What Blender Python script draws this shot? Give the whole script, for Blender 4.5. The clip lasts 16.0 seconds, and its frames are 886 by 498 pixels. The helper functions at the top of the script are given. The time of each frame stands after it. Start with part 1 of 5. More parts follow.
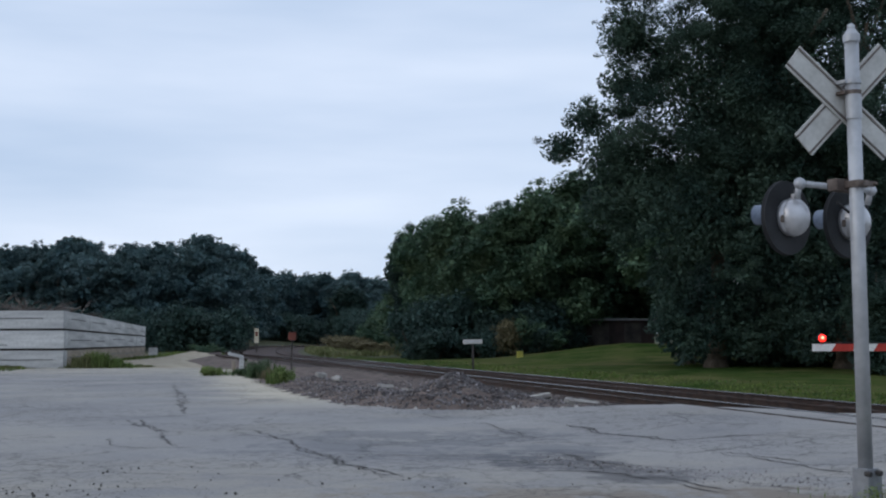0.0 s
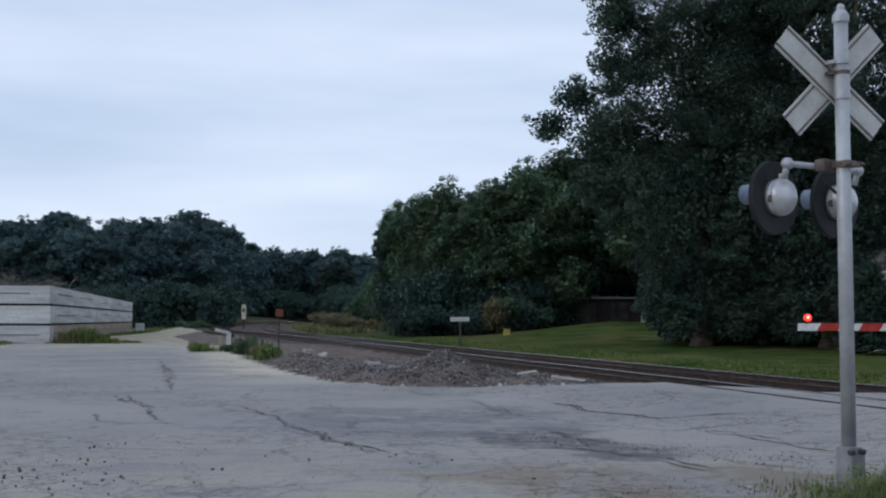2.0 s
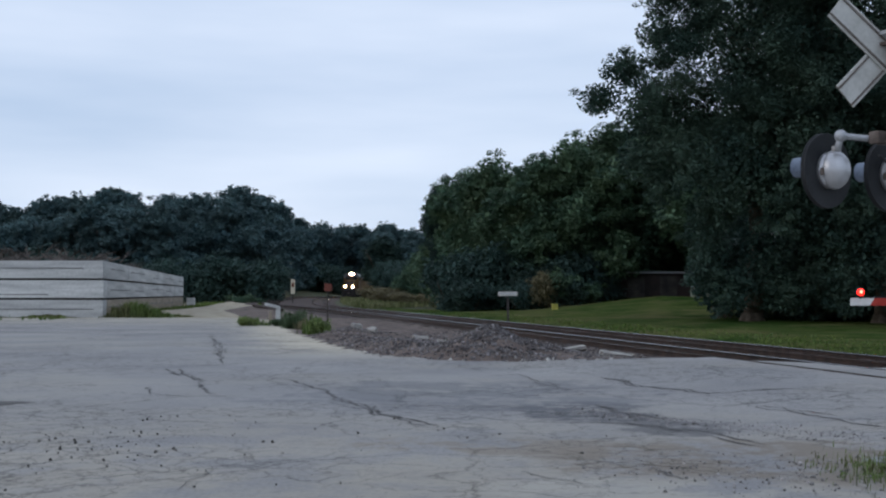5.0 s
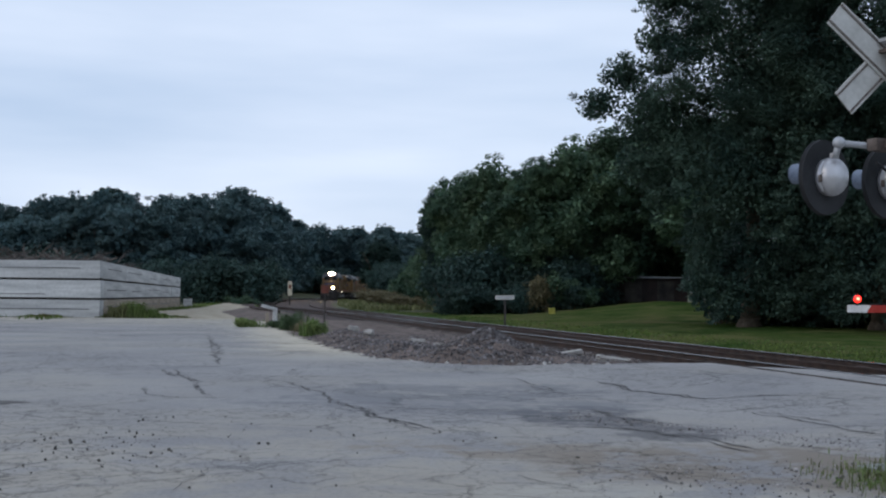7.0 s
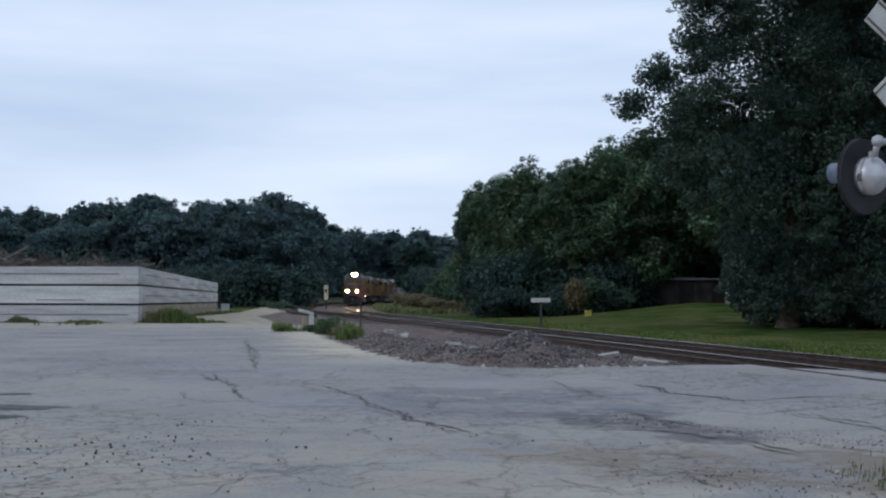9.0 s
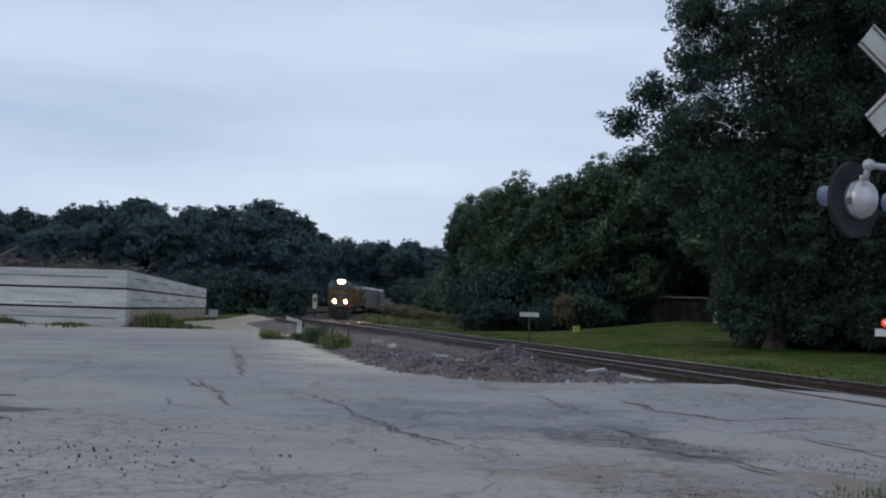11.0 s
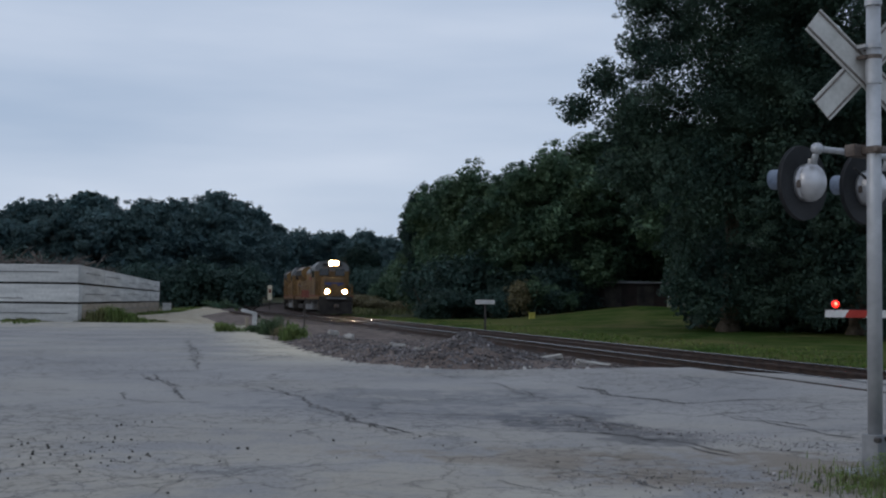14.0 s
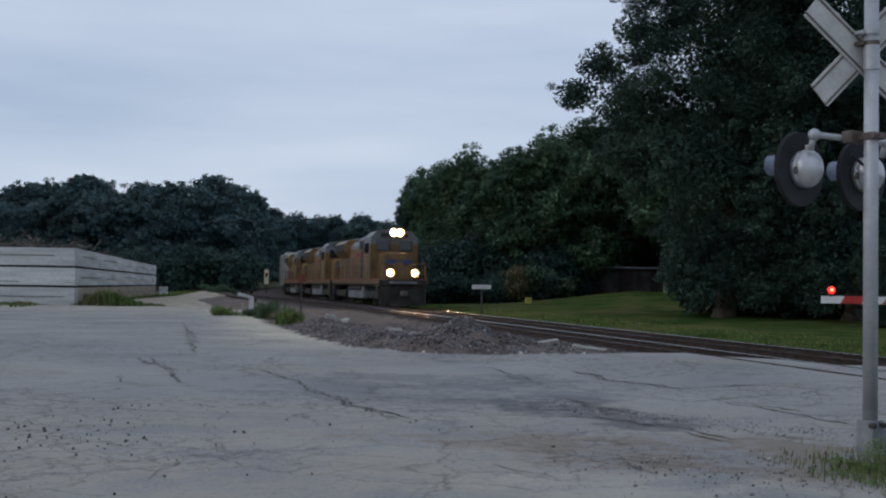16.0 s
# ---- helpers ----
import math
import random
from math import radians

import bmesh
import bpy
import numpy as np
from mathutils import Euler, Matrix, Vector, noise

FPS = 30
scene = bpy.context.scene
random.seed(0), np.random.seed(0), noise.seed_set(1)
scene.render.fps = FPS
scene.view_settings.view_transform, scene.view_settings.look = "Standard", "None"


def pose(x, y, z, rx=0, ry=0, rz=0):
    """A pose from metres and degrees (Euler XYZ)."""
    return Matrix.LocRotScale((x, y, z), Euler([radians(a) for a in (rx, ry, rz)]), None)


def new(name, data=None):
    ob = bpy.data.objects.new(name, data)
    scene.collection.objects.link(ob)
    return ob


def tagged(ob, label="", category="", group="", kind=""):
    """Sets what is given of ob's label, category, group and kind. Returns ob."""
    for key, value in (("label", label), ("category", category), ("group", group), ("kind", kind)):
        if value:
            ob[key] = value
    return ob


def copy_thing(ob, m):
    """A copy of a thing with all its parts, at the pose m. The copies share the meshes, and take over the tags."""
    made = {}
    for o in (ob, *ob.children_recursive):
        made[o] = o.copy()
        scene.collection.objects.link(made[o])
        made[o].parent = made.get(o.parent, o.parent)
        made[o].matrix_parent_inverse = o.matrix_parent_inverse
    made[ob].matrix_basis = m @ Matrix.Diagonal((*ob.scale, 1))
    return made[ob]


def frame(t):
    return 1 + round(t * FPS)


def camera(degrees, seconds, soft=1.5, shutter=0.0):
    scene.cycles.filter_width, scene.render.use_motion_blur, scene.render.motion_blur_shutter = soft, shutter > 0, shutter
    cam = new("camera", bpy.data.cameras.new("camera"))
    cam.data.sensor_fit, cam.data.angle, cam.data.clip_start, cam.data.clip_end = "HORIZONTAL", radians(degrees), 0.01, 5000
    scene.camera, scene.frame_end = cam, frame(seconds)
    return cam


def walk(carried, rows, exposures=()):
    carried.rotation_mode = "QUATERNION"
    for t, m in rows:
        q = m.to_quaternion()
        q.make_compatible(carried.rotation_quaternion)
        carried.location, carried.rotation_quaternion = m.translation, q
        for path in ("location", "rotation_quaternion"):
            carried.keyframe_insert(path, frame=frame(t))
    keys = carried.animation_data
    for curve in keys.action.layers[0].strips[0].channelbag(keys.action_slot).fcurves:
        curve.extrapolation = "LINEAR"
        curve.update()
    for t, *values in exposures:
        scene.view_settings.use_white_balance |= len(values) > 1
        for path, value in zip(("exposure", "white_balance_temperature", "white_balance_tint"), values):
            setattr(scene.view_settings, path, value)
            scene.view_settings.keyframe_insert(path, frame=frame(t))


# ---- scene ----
# ---------- camera ----------
EYE = (0.0, 0.0, 1.35)
cam = camera(42.8, 16.0, soft=2.2)
# seconds, yaw, pitch, roll of a phone held by a person who stands still
TURNS = [
    (0.0, 1.35, 4.71, 0.25), (0.2, 1.06, 4.5, 0.26), (0.5, 0.73, 4.27, -0.05), (0.8, 0.81, 4.42, 0.17),
    (1.0, 0.81, 4.52, -0.04), (1.2, 1.87, 3.2, -0.51), (1.5, 2.6, 1.75, -0.92), (1.8, 1.96, 3.09, -0.9),
    (2.0, 0.71, 3.57, -0.08), (2.2, 0.61, 3.83, 0.01), (2.5, -0.07, 3.78, 0.64), (2.8, -0.13, 3.0, 0.51),
    (3.0, -0.32, 3.19, 0.18), (3.2, -0.27, 3.11, 0.16), (3.5, 0.0, 3.3, 0.0), (3.8, 0.62, 3.36, -0.24),
    (4.0, 1.16, 3.35, -0.14), (4.2, 2.72, 2.0, -0.3), (6.3, 3.25, 3.25, -0.05), (6.5, 2.93, 3.34, -0.02),
    (7.0, 2.98, 2.44, -0.61), (7.5, 2.78, 2.07, -0.78), (8.0, 5.66, 2.62, -1.88), (8.5, 4.86, 2.57, -0.82),
    (9.0, 4.79, 2.59, -0.19), (9.2, 5.0, 2.68, -0.3), (11.3, 4.0, 3.5, -2.0), (11.5, 3.92, 3.85, -2.23),
    (12.0, 4.11, 3.96, -2.91), (12.5, 3.67, 3.39, -2.84), (13.0, 2.63, 3.22, -2.58), (13.5, 2.07, 3.73, -2.38),
    (14.0, 1.98, 2.68, -0.67), (14.5, 1.73, 2.13, 0.34), (15.0, 1.82, 2.93, 0.06), (15.5, 2.21, 2.4, -0.55),
    (16.0, 1.81, 1.91, -0.87)]
walk(cam, [(t, pose(*EYE, 90 + p, r, y)) for t, y, p, r in TURNS],
     exposures=[(0.0, 0.0), (6.3, 0.0), (8.0, 0.08), (11.5, -0.2), (13.0, -0.3), (15.0, -0.42), (16.0, -0.35)])

# ---------- sky and light ----------
SUN_EL, SUN_AZ = 24.0, 250.0
world = bpy.data.worlds.new("overcast_evening")
scene.world = world
world.use_nodes = True
wn, wl = world.node_tree.nodes, world.node_tree.links
wn.clear()
w_out, w_bg = wn.new("ShaderNodeOutputWorld"), wn.new("ShaderNodeBackground")
w_sky = wn.new("ShaderNodeTexSky")
w_sky.sky_type, w_sky.sun_disc = "NISHITA", False
w_sky.sun_elevation, w_sky.sun_rotation = radians(SUN_EL), radians(SUN_AZ)
w_co, w_map = wn.new("ShaderNodeTexCoord"), wn.new("ShaderNodeMapping")
w_map.inputs["Scale"].default_value = (1.2, 1.2, 7.0)
w_noise, w_ramp = wn.new("ShaderNodeTexNoise"), wn.new("ShaderNodeValToRGB")
w_noise.inputs["Scale"].default_value, w_noise.inputs["Detail"].default_value = 1.7, 5.0
w_noise.inputs["Roughness"].default_value = 0.45
w_ramp.color_ramp.elements[0].position, w_ramp.color_ramp.elements[0].color = 0.3, (4.1, 5.2, 7.0, 1)
w_ramp.color_ramp.elements[1].position, w_ramp.color_ramp.elements[1].color = 0.72, (6.7, 7.5, 9.0, 1)
w_mix = wn.new("ShaderNodeMix")
w_mix.data_type = "RGBA"
w_mix.inputs[0].default_value = 0.9
wl.new(w_co.outputs["Generated"], w_map.inputs["Vector"])
wl.new(w_map.outputs["Vector"], w_noise.inputs["Vector"])
wl.new(w_noise.outputs["Fac"], w_ramp.inputs["Fac"])
wl.new(w_sky.outputs["Color"], w_mix.inputs[6])
wl.new(w_ramp.outputs["Color"], w_mix.inputs[7])
wl.new(w_mix.outputs[2], w_bg.inputs["Color"])
w_bg.inputs["Strength"].default_value = 0.124
wl.new(w_bg.outputs["Background"], w_out.inputs["Surface"])

sun = new("sun", bpy.data.lights.new("sun", "SUN"))
sun.data.energy, sun.data.angle, sun.data.color = 0.5, radians(25), (1.0, 0.94, 0.86)
sun.matrix_basis = pose(0, 0, 60, 90 - SUN_EL, 0, 180 - SUN_AZ)


# ---------- materials ----------
def material(name, c1, c2, scale=3.0, rough=0.85, bump=0.2, metallic=0.0, fine=60.0, spec=0.3, per_object=0.0, per_island=0.0, soft=(0.35, 0.65), mottle=0.55, stretch=None):
    """Two scales of noise between two colours, with a fine relief."""
    m = bpy.data.materials.new(name)
    m.use_nodes = True
    n, l = m.node_tree.nodes, m.node_tree.links
    b = n["Principled BSDF"]
    b.inputs["Roughness"].default_value, b.inputs["Metallic"].default_value = rough, metallic
    b.inputs["Specular IOR Level"].default_value = spec
    co = n.new("ShaderNodeTexCoord")
    big, small = n.new("ShaderNodeTexNoise"), n.new("ShaderNodeTexNoise")
    big.inputs["Scale"].default_value, big.inputs["Detail"].default_value = scale, 6.0
    small.inputs["Scale"].default_value, small.inputs["Detail"].default_value = fine, 3.0
    ramp = n.new("ShaderNodeValToRGB")
    ramp.color_ramp.elements[0].position, ramp.color_ramp.elements[0].color = soft[0], (*c1, 1)
    ramp.color_ramp.elements[1].position, ramp.color_ramp.elements[1].color = soft[1], (*c2, 1)
    mix = n.new("ShaderNodeMix")
    mix.data_type, mix.blend_type = "RGBA", "MULTIPLY"
    mix.inputs[0].default_value = mottle
    grey = n.new("ShaderNodeValToRGB")
    grey.color_ramp.elements[0].position, grey.color_ramp.elements[0].color = 0.3, (0.55, 0.55, 0.55, 1)
    grey.color_ramp.elements[1].position, grey.color_ramp.elements[1].color = 0.6, (1.15, 1.15, 1.15, 1)
    for node in (big, small):
        l.new(co.outputs["Object"], node.inputs["Vector"])
    if stretch:
        mp = n.new("ShaderNodeMapping")
        mp.inputs["Scale"].default_value = stretch
        l.new(co.outputs["Object"], mp.inputs["Vector"])
        l.new(mp.outputs["Vector"], big.inputs["Vector"])
        big.inputs["Detail"].default_value, big.inputs["Roughness"].default_value = 10.0, 0.65
    l.new(big.outputs["Fac"], ramp.inputs["Fac"])
    l.new(small.outputs["Fac"], grey.inputs["Fac"])
    l.new(ramp.outputs["Color"], mix.inputs[6])
    l.new(grey.outputs["Color"], mix.inputs[7])
    last = mix.outputs[2]
    for amount, node, out in ((per_object, "ShaderNodeObjectInfo", "Random"), (per_island, "ShaderNodeNewGeometry", "Random Per Island")):
        if amount:
            info, hsv, rng = n.new(node), n.new("ShaderNodeHueSaturation"), n.new("ShaderNodeMapRange")
            rng.inputs["To Min"].default_value, rng.inputs["To Max"].default_value = 1 - amount, 1 + amount
            l.new(info.outputs[out], rng.inputs["Value"])
            l.new(rng.outputs["Result"], hsv.inputs["Value"])
            l.new(last, hsv.inputs["Color"])
            last = hsv.outputs["Color"]
    l.new(last, b.inputs["Base Color"])
    if bump:
        bn = n.new("ShaderNodeBump")
        bn.inputs["Strength"].default_value, bn.inputs["Distance"].default_value = bump, 0.02
        l.new(small.outputs["Fac"], bn.inputs["Height"])
        l.new(bn.outputs["Normal"], b.inputs["Normal"])
    return m


def glow(name, colour, strength):
    m = bpy.data.materials.new(name)
    m.use_nodes = True
    b = m.node_tree.nodes["Principled BSDF"]
    b.inputs["Base Color"].default_value = (*colour, 1)
    b.inputs["Emission Color"].default_value = (*colour, 1)
    b.inputs["Emission Strength"].default_value = strength
    return m


def leaf_material(name, c1, c2, island=0.35):
    m = material(name, c1, c2, scale=0.35, rough=0.5, bump=0, fine=4.0, spec=0.12, per_island=island, per_object=0.18)
    n, l = m.node_tree.nodes, m.node_tree.links
    b, out = n["Principled BSDF"], n["Material Output"]
    thin, add = n.new("ShaderNodeBsdfTranslucent"), n.new("ShaderNodeMixShader")
    add.inputs[0].default_value = 0.25
    l.new(b.inputs["Base Color"].links[0].from_socket, thin.inputs["Color"])
    l.new(b.outputs["BSDF"], add.inputs[1])
    l.new(thin.outputs["BSDF"], add.inputs[2])
    l.new(add.outputs["Shader"], out.inputs["Surface"])
    return m


def asphalt_material():
    """Worn, crazed asphalt: blue-grey binder, tan dust, silt, a net of fine cracks."""
    m = material("worn_asphalt", (0.215, 0.21, 0.213), (0.345, 0.33, 0.316), scale=0.4, rough=0.9, bump=0.35, fine=26.0, spec=0.2, soft=(0.25, 0.75), mottle=0.45)
    n, l = m.node_tree.nodes, m.node_tree.links
    b = n["Principled BSDF"]
    last = b.inputs["Base Color"].links[0].from_socket
    co = n.new("ShaderNodeTexCoord")
    sep = n.new("ShaderNodeSeparateXYZ")
    l.new(co.outputs["Object"], sep.inputs["Vector"])

    def calc(op, x, y, clamp=False):
        k = n.new("ShaderNodeMath")
        k.operation, k.use_clamp = op, clamp
        for i, v in enumerate((x, y)):
            if isinstance(v, (int, float)):
                k.inputs[i].default_value = v
            else:
                l.new(v, k.inputs[i])
        return k.outputs[0]

    def cloud(scale, detail=8.0, rough=0.62):
        k = n.new("ShaderNodeTexNoise")
        k.inputs["Scale"].default_value, k.inputs["Detail"].default_value, k.inputs["Roughness"].default_value = scale, detail, rough
        l.new(co.outputs["Object"], k.inputs["Vector"])
        return k

    def ramp(v, lo, hi, most=1.0):
        k = n.new("ShaderNodeMapRange")
        k.interpolation_type = "SMOOTHSTEP"
        k.inputs["From Min"].default_value, k.inputs["From Max"].default_value, k.inputs["To Max"].default_value = lo, hi, most
        l.new(v, k.inputs["Value"])
        return k.outputs["Result"]

    def over(fac, colour, blend="MIX"):
        k = n.new("ShaderNodeMix")
        k.data_type, k.blend_type = "RGBA", blend
        l.new(fac, k.inputs[0])
        l.new(last, k.inputs[6])
        if isinstance(colour, tuple):
            k.inputs[7].default_value = (*colour, 1)
        else:
            l.new(colour, k.inputs[7])
        return k.outputs[2]

    wide, ragged, grit = cloud(0.22, 5.0), cloud(0.8, 9.0, 0.68), cloud(5.0, 6.0, 0.7)
    # thin tan dust in broad clouds, darker bare binder in others
    last = over(ramp(wide.outputs["Fac"], 0.42, 0.66, 0.55), (0.335, 0.31, 0.272))
    near = ramp(sep.outputs["Y"], 15.0, 8.0)
    last = over(calc("MULTIPLY", near, ramp(ragged.outputs["Fac"], 0.38, 0.6, 0.8)), (0.355, 0.32, 0.268))
    fleck = cloud(14.0, 4.0, 0.7)
    last = over(calc("MULTIPLY", near, ramp(fleck.outputs["Fac"], 0.55, 0.68, 0.55)), (0.17, 0.155, 0.14))
    last = over(ramp(ragged.outputs["Fac"], 0.55, 0.74, 0.5), (0.15, 0.152, 0.162))
    last = over(ramp(grit.outputs["Fac"], 0.56, 0.7, 0.35), (0.14, 0.14, 0.145))
    # pale sand washed over the edge beside the rails
    edge = calc("ADD", calc("ADD", sep.outputs["X"], calc("MULTIPLY", sep.outputs["Y"], 0.274)), -4.2)
    edge = calc("ADD", edge, calc("MULTIPLY", calc("SUBTRACT", ragged.outputs["Fac"], 0.5), 5.0))
    beyond = ramp(sep.outputs["Y"], 22.0, 30.0)
    last = over(calc("MULTIPLY", ramp(edge, -3.6, -0.6, 0.95), beyond), (0.52, 0.46, 0.36))
    last = over(calc("MULTIPLY", ramp(sep.outputs["Y"], 42.0, 60.0, 0.8), ramp(ragged.outputs["Fac"], 0.36, 0.56)), (0.42, 0.375, 0.3))
    # brown silt and dark crumbled ground, each round a low spot
    for cx, cy, rx, ry, lo, hi, most, colour in ((2.2, 9.3, 2.0, 1.5, 0.12, 0.55, 0.85, (0.205, 0.172, 0.14)), (-0.1, 10.2, 1.6, 0.7, 0.2, 0.6, 0.7, (0.23, 0.195, 0.16)), (0.95, 13.2, 0.9, 1.3, 0.16, 0.5, 0.8, (0.1, 0.1, 0.108)), (1.75, 11.8, 0.8, 0.9, 0.16, 0.5, 0.75, (0.11, 0.108, 0.112)),
                                               (-0.6, 15.4, 3.4, 3.2, 0.24, 0.62, 0.6, (0.15, 0.152, 0.165)), (-3.3, 6.4, 1.8, 0.9, 0.2, 0.6, 0.7, (0.21, 0.18, 0.145)), (-8.2, 13.4, 2.2, 2.0, 0.3, 0.7, 0.6, (0.13, 0.127, 0.128)), (1.2, 7.9, 1.5, 0.8, 0.2, 0.6, 0.6, (0.4, 0.375, 0.33))):
        dx = calc("DIVIDE", calc("SUBTRACT", sep.outputs["X"], cx), rx)
        dy = calc("DIVIDE", calc("SUBTRACT", sep.outputs["Y"], cy), ry)
        r2 = calc("ADD", calc("MULTIPLY", dx, dx), calc("MULTIPLY", dy, dy))
        fall = calc("SUBTRACT", 1.0, calc("MULTIPLY", r2, 0.7), True)
        spot = calc("MULTIPLY", fall, calc("ADD", ramp(ragged.outputs["Fac"], 0.3, 0.7), ramp(grit.outputs["Fac"], 0.4, 0.7, 0.4)))
        last = over(ramp(spot, lo, hi, most), colour)
    # cracks
    warp = cloud(1.1, 9.0, 0.68)
    addv = n.new("ShaderNodeMixRGB")
    addv.blend_type = "ADD"
    addv.inputs["Fac"].default_value = 0.9
    l.new(co.outputs["Object"], addv.inputs["Color1"])
    l.new(warp.outputs["Color"], addv.inputs["Color2"])
    patch = cloud(0.3, 2.0, 0.5)
    for scale, width, dark, lo, hi in ((0.3, 0.007, 0.5, 0.3, 0.5), (1.25, 0.022, 0.48, 0.37, 0.53), (3.4, 0.06, 0.52, 0.44, 0.58)):
        vor, line = n.new("ShaderNodeTexVoronoi"), n.new("ShaderNodeValToRGB")
        vor.feature = "DISTANCE_TO_EDGE"
        vor.inputs["Scale"].default_value = scale
        l.new(addv.outputs["Color"], vor.inputs["Vector"])
        line.color_ramp.elements[0].position, line.color_ramp.elements[0].color = 0.0, (dark, dark, dark, 1)
        line.color_ramp.elements[1].position, line.color_ramp.elements[1].color = width, (1, 1, 1, 1)
        l.new(vor.outputs["Distance"], line.inputs["Fac"])
        last = over(ramp(patch.outputs["Fac"], lo, hi), line.outputs["Color"], "MULTIPLY")
    l.new(last, b.inputs["Base Color"])
    return m


def lawn_material():
    """Mown grass: deep green, with yellower and dry tan tufts at a metre's scale."""
    m = material("mown_lawn", (0.02, 0.05, 0.01), (0.066, 0.084, 0.022), 0.12, 0.95, 0.9, fine=6, spec=0.02, soft=(0.36, 0.66))
    n, l = m.node_tree.nodes, m.node_tree.links
    b = n["Principled BSDF"]
    co = n.new("ShaderNodeTexCoord")
    last = b.inputs["Base Color"].links[0].from_socket
    for scale, lo, hi, most, colour in ((0.3, 0.47, 0.6, 0.85, (0.012, 0.034, 0.005)), (0.13, 0.46, 0.58, 0.85, (0.105, 0.1, 0.04)), (0.7, 0.5, 0.6, 0.7, (0.072, 0.088, 0.024)), (0.09, 0.55, 0.64, 0.6, (0.12, 0.1, 0.05))):
        tex, rng, lay = n.new("ShaderNodeTexNoise"), n.new("ShaderNodeMapRange"), n.new("ShaderNodeMix")
        tex.inputs["Scale"].default_value, tex.inputs["Detail"].default_value, tex.inputs["Roughness"].default_value = scale, 10.0, 0.72
        rng.inputs["From Min"].default_value, rng.inputs["From Max"].default_value, rng.inputs["To Max"].default_value = lo, hi, most
        lay.data_type = "RGBA"
        l.new(co.outputs["Object"], tex.inputs["Vector"])
        l.new(tex.outputs["Fac"], rng.inputs["Value"])
        l.new(rng.outputs["Result"], lay.inputs[0])
        l.new(last, lay.inputs[6])
        lay.inputs[7].default_value = (*colour, 1)
        last = lay.outputs[2]
    l.new(last, b.inputs["Base Color"])
    return m


ASPHALT = asphalt_material()
CRACK = material("open_crack", (0.06, 0.057, 0.057), (0.17, 0.162, 0.155), 5.0, 0.95, 0.4, soft=(0.42, 0.62))
SAND = material("sandy_shoulder", (0.23, 0.19, 0.135), (0.44, 0.385, 0.29), 0.9, 0.95, 0.4, fine=18)
SOIL = material("dry_soil", (0.16, 0.13, 0.09), (0.24, 0.2, 0.14), 0.3, 0.95, 0.4, fine=8)
LAWN = lawn_material()
FOREST = material("forest_floor", (0.035, 0.045, 0.02), (0.075, 0.075, 0.035), 0.2, 0.95, 0.5, fine=5)
BED = material("oily_ballast", (0.036, 0.025, 0.023), (0.08, 0.056, 0.049), 1.2, 0.95, 0.9, fine=14)
BALLAST = material("ballast", (0.085, 0.064, 0.055), (0.17, 0.13, 0.112), 1.2, 0.95, 0.9, fine=14)
STONE = material("crushed_stone", (0.1, 0.09, 0.09), (0.24, 0.22, 0.22), 1.5, 0.9, 0.3, fine=30, per_island=0.6, per_object=0.3)
PALE_STONE = material("pale_concrete_rubble", (0.28, 0.265, 0.245), (0.4, 0.38, 0.35), 3, 0.9, 0.3, per_island=0.25)
TIE = material("creosoted_tie", (0.022, 0.018, 0.015), (0.055, 0.043, 0.035), 2.5, 0.9, 0.5, fine=25, per_object=0.35)
RAIL_SIDE = material("rusty_rail_side", (0.028, 0.019, 0.016), (0.06, 0.038, 0.03), 4, 0.8, 0.3)
RAIL_TOP = material("worn_rail_head", (0.2, 0.185, 0.18), (0.34, 0.32, 0.31), 6, 0.12, 0.0, metallic=1.0, mottle=0.15)
CONCRETE = material("weathered_concrete", (0.31, 0.315, 0.315), (0.6, 0.6, 0.585), 1.3, 0.9, 0.15, fine=7, per_object=0.12, mottle=0.25, soft=(0.26, 0.66), stretch=(1.0, 0.13, 1.5))
STAIN_CONCRETE = material("stained_concrete", (0.22, 0.18, 0.135), (0.36, 0.31, 0.25), 1.4, 0.92, 0.15, fine=5, mottle=0.3, stretch=(1.0, 0.25, 1.5))
# dark concrete for the ledge strips: the groove's shade is in the colour
LEDGE_SHADE = material("shade_dark_concrete_ledge", (0.1, 0.1, 0.1), (0.26, 0.255, 0.25), 1.6, 0.92, 0.15, stretch=(1.0, 0.5, 1.0))
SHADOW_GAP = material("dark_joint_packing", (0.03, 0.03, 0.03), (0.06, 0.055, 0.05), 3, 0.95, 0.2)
GALV = material("galvanised_steel", (0.36, 0.37, 0.39), (0.5, 0.51, 0.53), 3.0, 0.5, 0.05, metallic=0.35, fine=20, mottle=0.15)
BOX_GREY = material("dull_grey_casting", (0.2, 0.205, 0.215), (0.3, 0.305, 0.315), 4.0, 0.6, 0.08, metallic=0.2, fine=20, mottle=0.25)
WET_DIRT = material("dark_damp_dirt", (0.05, 0.047, 0.044), (0.1, 0.09, 0.08), 1.5, 0.7, 0.4, fine=12)
PEA_GRAVEL = material("grey_pea_gravel", (0.15, 0.14, 0.135), (0.3, 0.28, 0.27), 2, 0.9, 0.2, per_island=0.5)
ALU_BACK = material("weathered_sign_back", (0.42, 0.41, 0.38), (0.56, 0.55, 0.52), 4.0, 0.55, 0.05, metallic=0.2, fine=30, mottle=0.2)
SIGN_EDGE = material("oxidised_sign_edge", (0.12, 0.1, 0.09), (0.2, 0.17, 0.15), 6, 0.8, 0.1)
